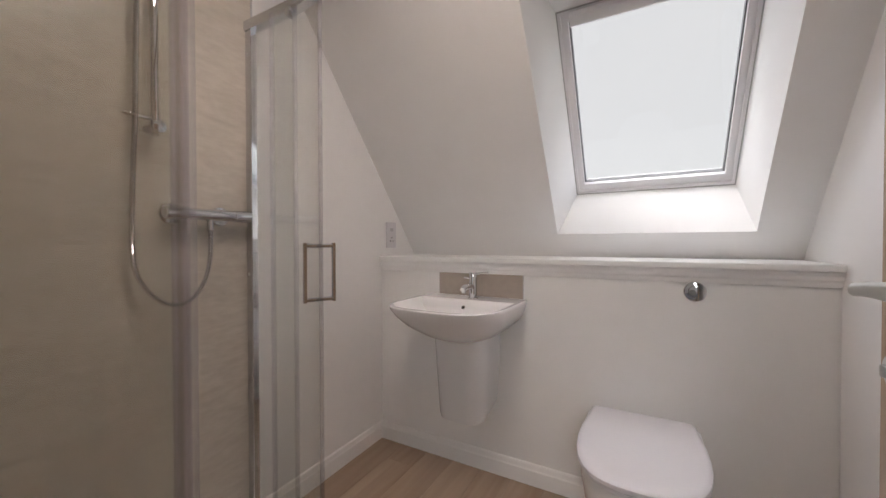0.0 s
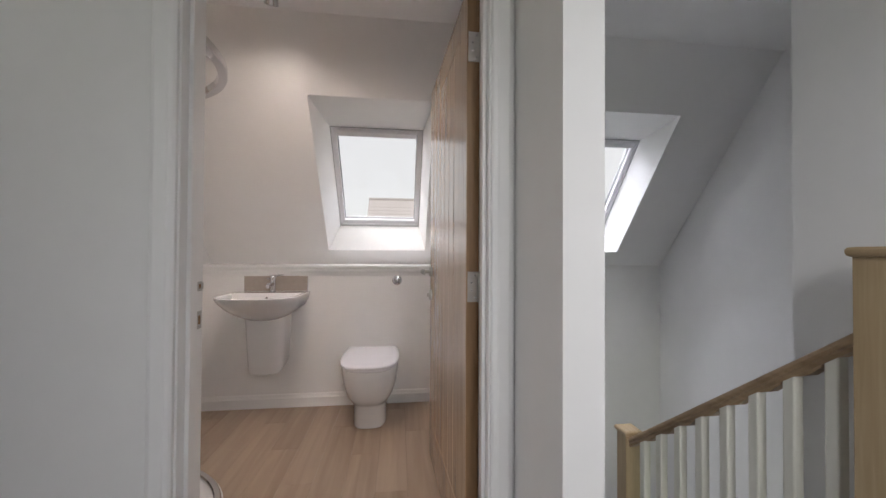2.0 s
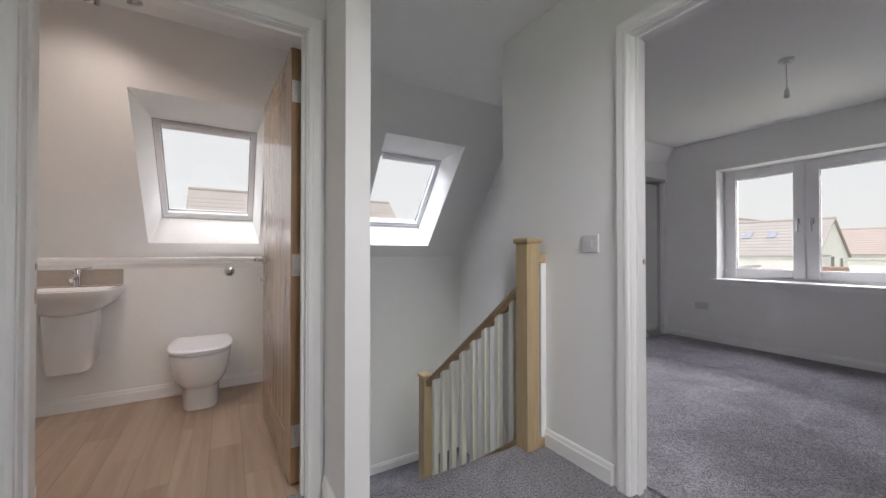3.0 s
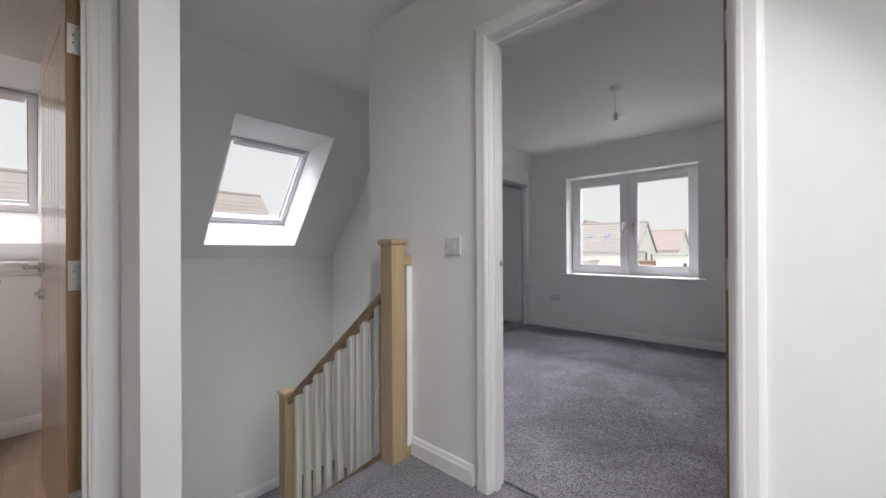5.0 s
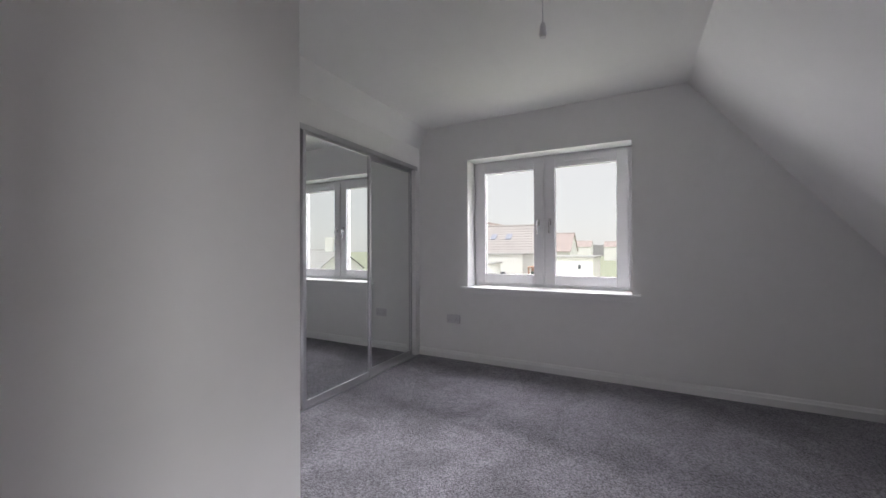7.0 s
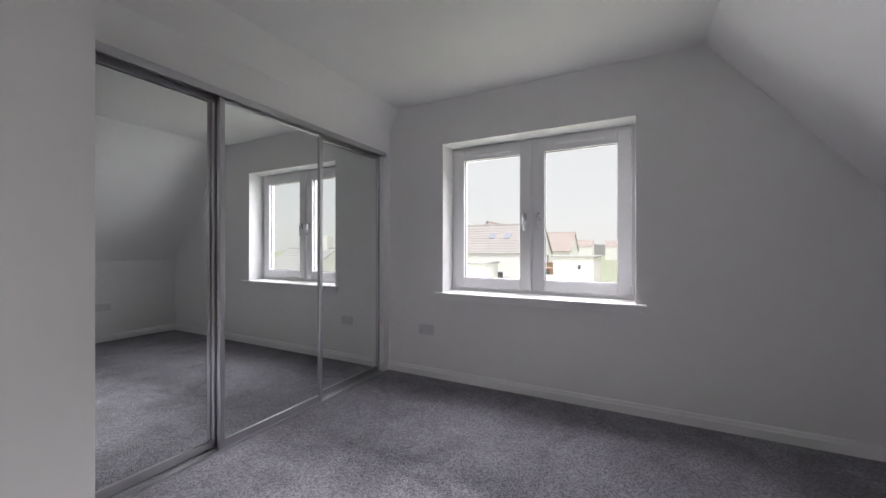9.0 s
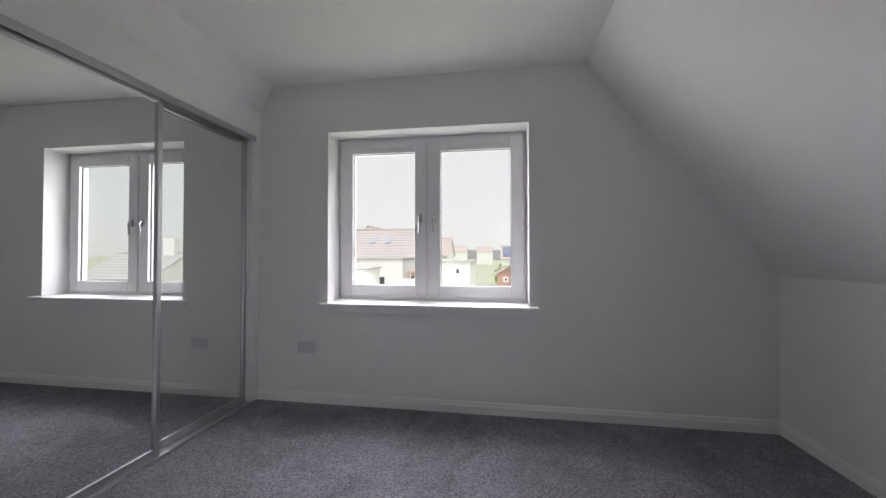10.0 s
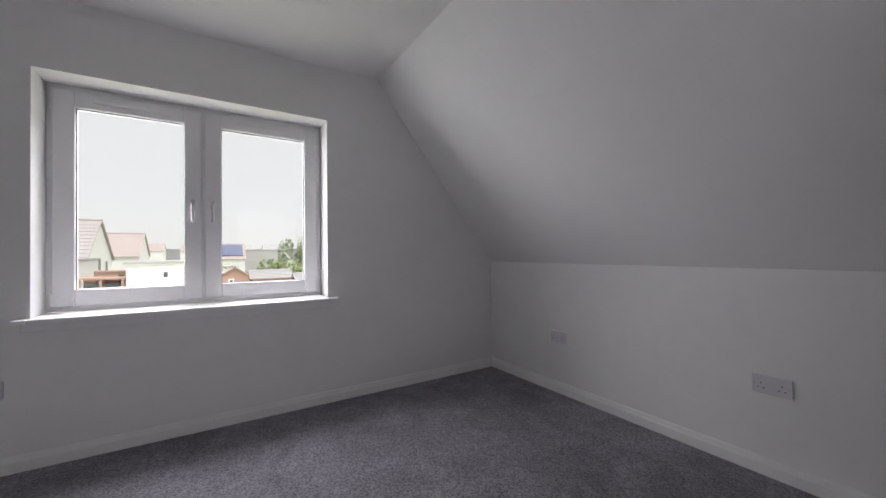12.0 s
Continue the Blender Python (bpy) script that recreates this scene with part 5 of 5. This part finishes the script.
h = house("solar_house", 49.5, -1.3, 2.3, 5.0, 0.6, 2.1, "y", RENDER, TILE_RED, "far low house with blue solar panels on its roof")
part("solar_panel", polygon_wall(bmesh.new(), [(2.2, 0.88), (2.2, 0.96), (0.3, 2.06), (0.3, 1.98)], "x", -1.0, 1.0), SOLAR, h, "dark blue solar panels", smooth=False)


def flat_building(name, x0, x1, y0, y1, top, label, windows=(), wall=None):
    b = thing(name, (x0, y0, 0), label, "building")
    part("wall", boxes((0, x1 - x0, 0, y1 - y0, GROUND_Z, top - 0.08)), wall or RENDER, b, smooth=False)
    part("roof", boxes((-0.08, x1 - x0 + 0.08, -0.08, y1 - y0 + 0.08, top - 0.08, top)), TILE_GREY, b, "pale flat roof", smooth=False)
    for a, z, w, hh in windows:
        f = part("window", boxes((-0.03, 0.02, a - w / 2, a + w / 2, z, z + hh)), UPVC, b, smooth=False)
        part("pane", boxes((-0.035, -0.03, a - w / 2 + 0.04, a + w / 2 - 0.04, z + 0.04, z + hh - 0.04)), PANE_DARK, f, smooth=False)


flat_building("white_garage", 20.0, 24.0, 1.36, 3.02, 0.83, "low white rendered building with a small window", windows=((0.56, 0.22, 0.20, 0.27),))
flat_building("white_extension", 21.5, 26.0, 4.9, 8.6, 0.95, "low white rendered flat-roofed extension", windows=((1.2, -0.5, 0.6, 0.5),))
flat_building("white_outhouse", 18.0, 20.0, 5.6, 7.4, 0.55, "small white rendered outhouse")
house("garden_shed", 24.8, -0.44, 1.6, 1.2, 0.02, 0.38, "x", SHED_WOOD, TILE_RED, "red-brown timber garden shed", windows=(("end", 0.15, -0.42, 0.25, 0.3),))
house("low_shed", 25.0, -2.15, 1.85, 1.6, -0.22, 0.12, "y", SHED_WOOD, TILE_GREY, "low timber shed with a pale felt roof")
flat_building("grey_hall", 70.0, 76.0, -9.8, -3.9, 1.8, "long low grey hall beyond the gardens", wall=TILE_GREY)
house("low_shed", 24.0, -3.95, 1.5, 1.6, -0.35, -0.05, "y", SHED_WOOD, TILE_GREY, "low timber shed with a pale felt roof")
w = thing("garden_wall", (22.0, 3.3, 0), "red brick garden wall", "wall")
part("brickwork", boxes((0, 0.25, 0, 0.95, GROUND_Z, 0.42)), BRICK, w, smooth=False)
part("coping", boxes((-0.04, 0.29, 0, 0.95, 0.42, 0.49), bev=0.01), BRICK, w, smooth=False)
w = thing("bin_store", (20.0, 3.05, 0), "low open timber bin store with a red-brown roof", "bin store")
part("roof", polygon_wall(bmesh.new(), [(0, 0.24), (1.2, 0.27), (1.2, 0.33), (0, 0.30)], "x", -0.1, 0.75), SHED_WOOD, w, smooth=False)
part("back", boxes((0.6, 0.65, 0.02, 1.18, GROUND_Z, 0.24)), SHED_WOOD, w, smooth=False)
for y in (0.02, 0.58, 1.12):
    part("post", boxes((-0.04, 0.04, y, y + 0.07, GROUND_Z, 0.25)), SHED_WOOD, w, smooth=False)
BIN = material("dark_green_bin_plastic", (0.10, 0.13, 0.12), 0.5)
for k in range(2):
    w = tagged(thing("wheelie_bin", (20.25, 3.40 + k * 0.5, GROUND_Z), "dark green plastic wheelie bin under the store roof", "bin"), group="wheelie bins")
    part("body", loft(bmesh.new(), [[(-0.2 * f, -0.19 * f, z), (0.2 * f, -0.19 * f, z), (0.2 * f, 0.19 * f, z), (-0.2 * f, 0.19 * f, z)] for z, f in ((0.0, 0.8), (2.82, 1.0))]), BIN, w, smooth=False)
    part("lid", boxes((-0.24, 0.22, -0.21, 0.21, 2.82, 2.90), bev=0.02), BIN, w, smooth=False)
w = thing("yard_wall", (18.4, 2.7, 0), "low white rendered yard wall", "wall")
part("render", boxes((0, 0.2, 0, 1.5, GROUND_Z, 0.02)), RENDER, w, smooth=False)
part("coping", boxes((-0.03, 0.23, 0, 1.5, 0.02, 0.07), bev=0.01), RENDER, w, smooth=False)

house("chimney_house", 24.0, -18.5, 5.0, 5.0, -0.3, 1.15, "y", RENDER, TILE_GREY, "white house with a tall rendered chimney", chimney=True)

# beyond the rooflights
# its one rooflight entry is a white roof pipe, built as a flat strip
house("tiled_house", 4.58, 20.0, 9.8, 12.0, -1.4, 4.03, "x", RENDER, TILE_BROWN, "neighbouring house with a grey-brown tiled roof", rooflights=((-1, 0.86, 0.55, 0.2, 0.12),))


def foliage(name, at, size, count, mat, label, category, trunk=0.0, seed=1):
    """Leaf clumps scattered through an uneven body; with a tapered trunk and limbs for a tree."""
    rnd = random.Random(seed)
    t = thing(name, at, label, category)
    top = size[2]
    if trunk:
        bm = tube(bmesh.new(), [(0, 0, 0), (0.05, 0.02, trunk * 0.6), (0.0, 0.08, trunk + top * 0.4)], [0.16, 0.11, 0.04], 8)
        for k in range(5):
            a = k * 1.3
            tube(bm, [(0, 0.03, trunk * 0.8), (math.cos(a) * size[0] * 0.5, math.sin(a) * size[1] * 0.5, trunk + top * (0.3 + 0.1 * k))], [0.05, 0.015], 6)
        part("trunk", bm, BARK, t)
    bm = bmesh.new()
    lumps = [(rnd.uniform(-0.7, 0.7) * size[0], rnd.uniform(-0.8, 0.8) * size[1], trunk + rnd.uniform(0.25, 0.8) * top, rnd.uniform(0.35, 0.6)) for _ in range(12)]
    for _ in range(count):
        lx, ly, lz, lr = rnd.choice(lumps)
        d = Vector((rnd.gauss(0, 1), rnd.gauss(0, 1), rnd.gauss(0, 1))).normalized() * (rnd.uniform(0.5, 1.0) ** 0.5)
        c = Vector((lx + d.x * lr * size[0] * 0.7, ly + d.y * lr * size[1] * 0.7, max(0.05, lz + d.z * lr * top * 0.6)))
        u = Vector((rnd.uniform(-1, 1), rnd.uniform(-1, 1), rnd.uniform(-1, 1))).normalized()
        v = u.cross(Vector((rnd.uniform(-1, 1), rnd.uniform(-1, 1), rnd.uniform(-1, 1)))).normalized()
        r = rnd.uniform(0.06, 0.13)
        bm.faces.new([bm.verts.new(c + u * r), bm.verts.new(c + v * r * 0.6), bm.verts.new(c - u * r), bm.verts.new(c - v * r * 0.6)])
    part("crown", bm, mat, t, "small green leaves", smooth=False)
    return t


foliage("hedge", (33, -1.9, GROUND_Z), (1.0, 2.4, 3.3), 3400, LEAF, "clipped bright green garden hedge", "hedge", seed=3)
foliage("shrub", (30, -4.2, GROUND_Z), (0.8, 0.9, 3.2), 1400, LEAF, "round bright green garden shrub", "shrub", seed=4)
foliage("shrub", (21.3, 3.35, GROUND_Z), (0.3, 0.35, 3.3), 1300, LEAF, "green garden shrub before the brick wall", "shrub", seed=9)
foliage("tree", (41, -6.3, GROUND_Z), (1.2, 1.5, 3.3), 1800, LEAF_DARK, "small dark green garden tree", "tree", trunk=2.0, seed=5)

# low skyline; the haze of distance is put into its pale grey
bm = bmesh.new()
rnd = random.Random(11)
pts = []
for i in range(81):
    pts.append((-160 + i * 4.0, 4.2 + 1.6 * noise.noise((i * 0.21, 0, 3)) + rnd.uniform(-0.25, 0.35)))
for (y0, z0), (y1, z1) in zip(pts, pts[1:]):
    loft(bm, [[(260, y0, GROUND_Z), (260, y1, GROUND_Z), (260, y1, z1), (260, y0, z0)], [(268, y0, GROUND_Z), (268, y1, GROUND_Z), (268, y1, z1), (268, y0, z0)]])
HAZE = material("hazed_distant_woods", (0.38, 0.37, 0.385), 0.95, var=0.15, scale=0.2)
setting("backdrop_skyline", bm, HAZE, "distant low wooded skyline with haze in its colour", "backdrop")
far = [(150, 6, 6, 4.1), (130, 16, 9, 4.0), (120, -4, 7, 3.2), (140, -18, 8, 3.9), (110, 26, 7, 3.4), (160, -8, 9, 4.3)]
for x, y, l, z in far:
    house("distant_house", x, y, l, 7, z - 1.9, z, "y", RENDER, TILE_RED if int(x) % 20 else TILE_GREY, "distant white house with a pitched roof")
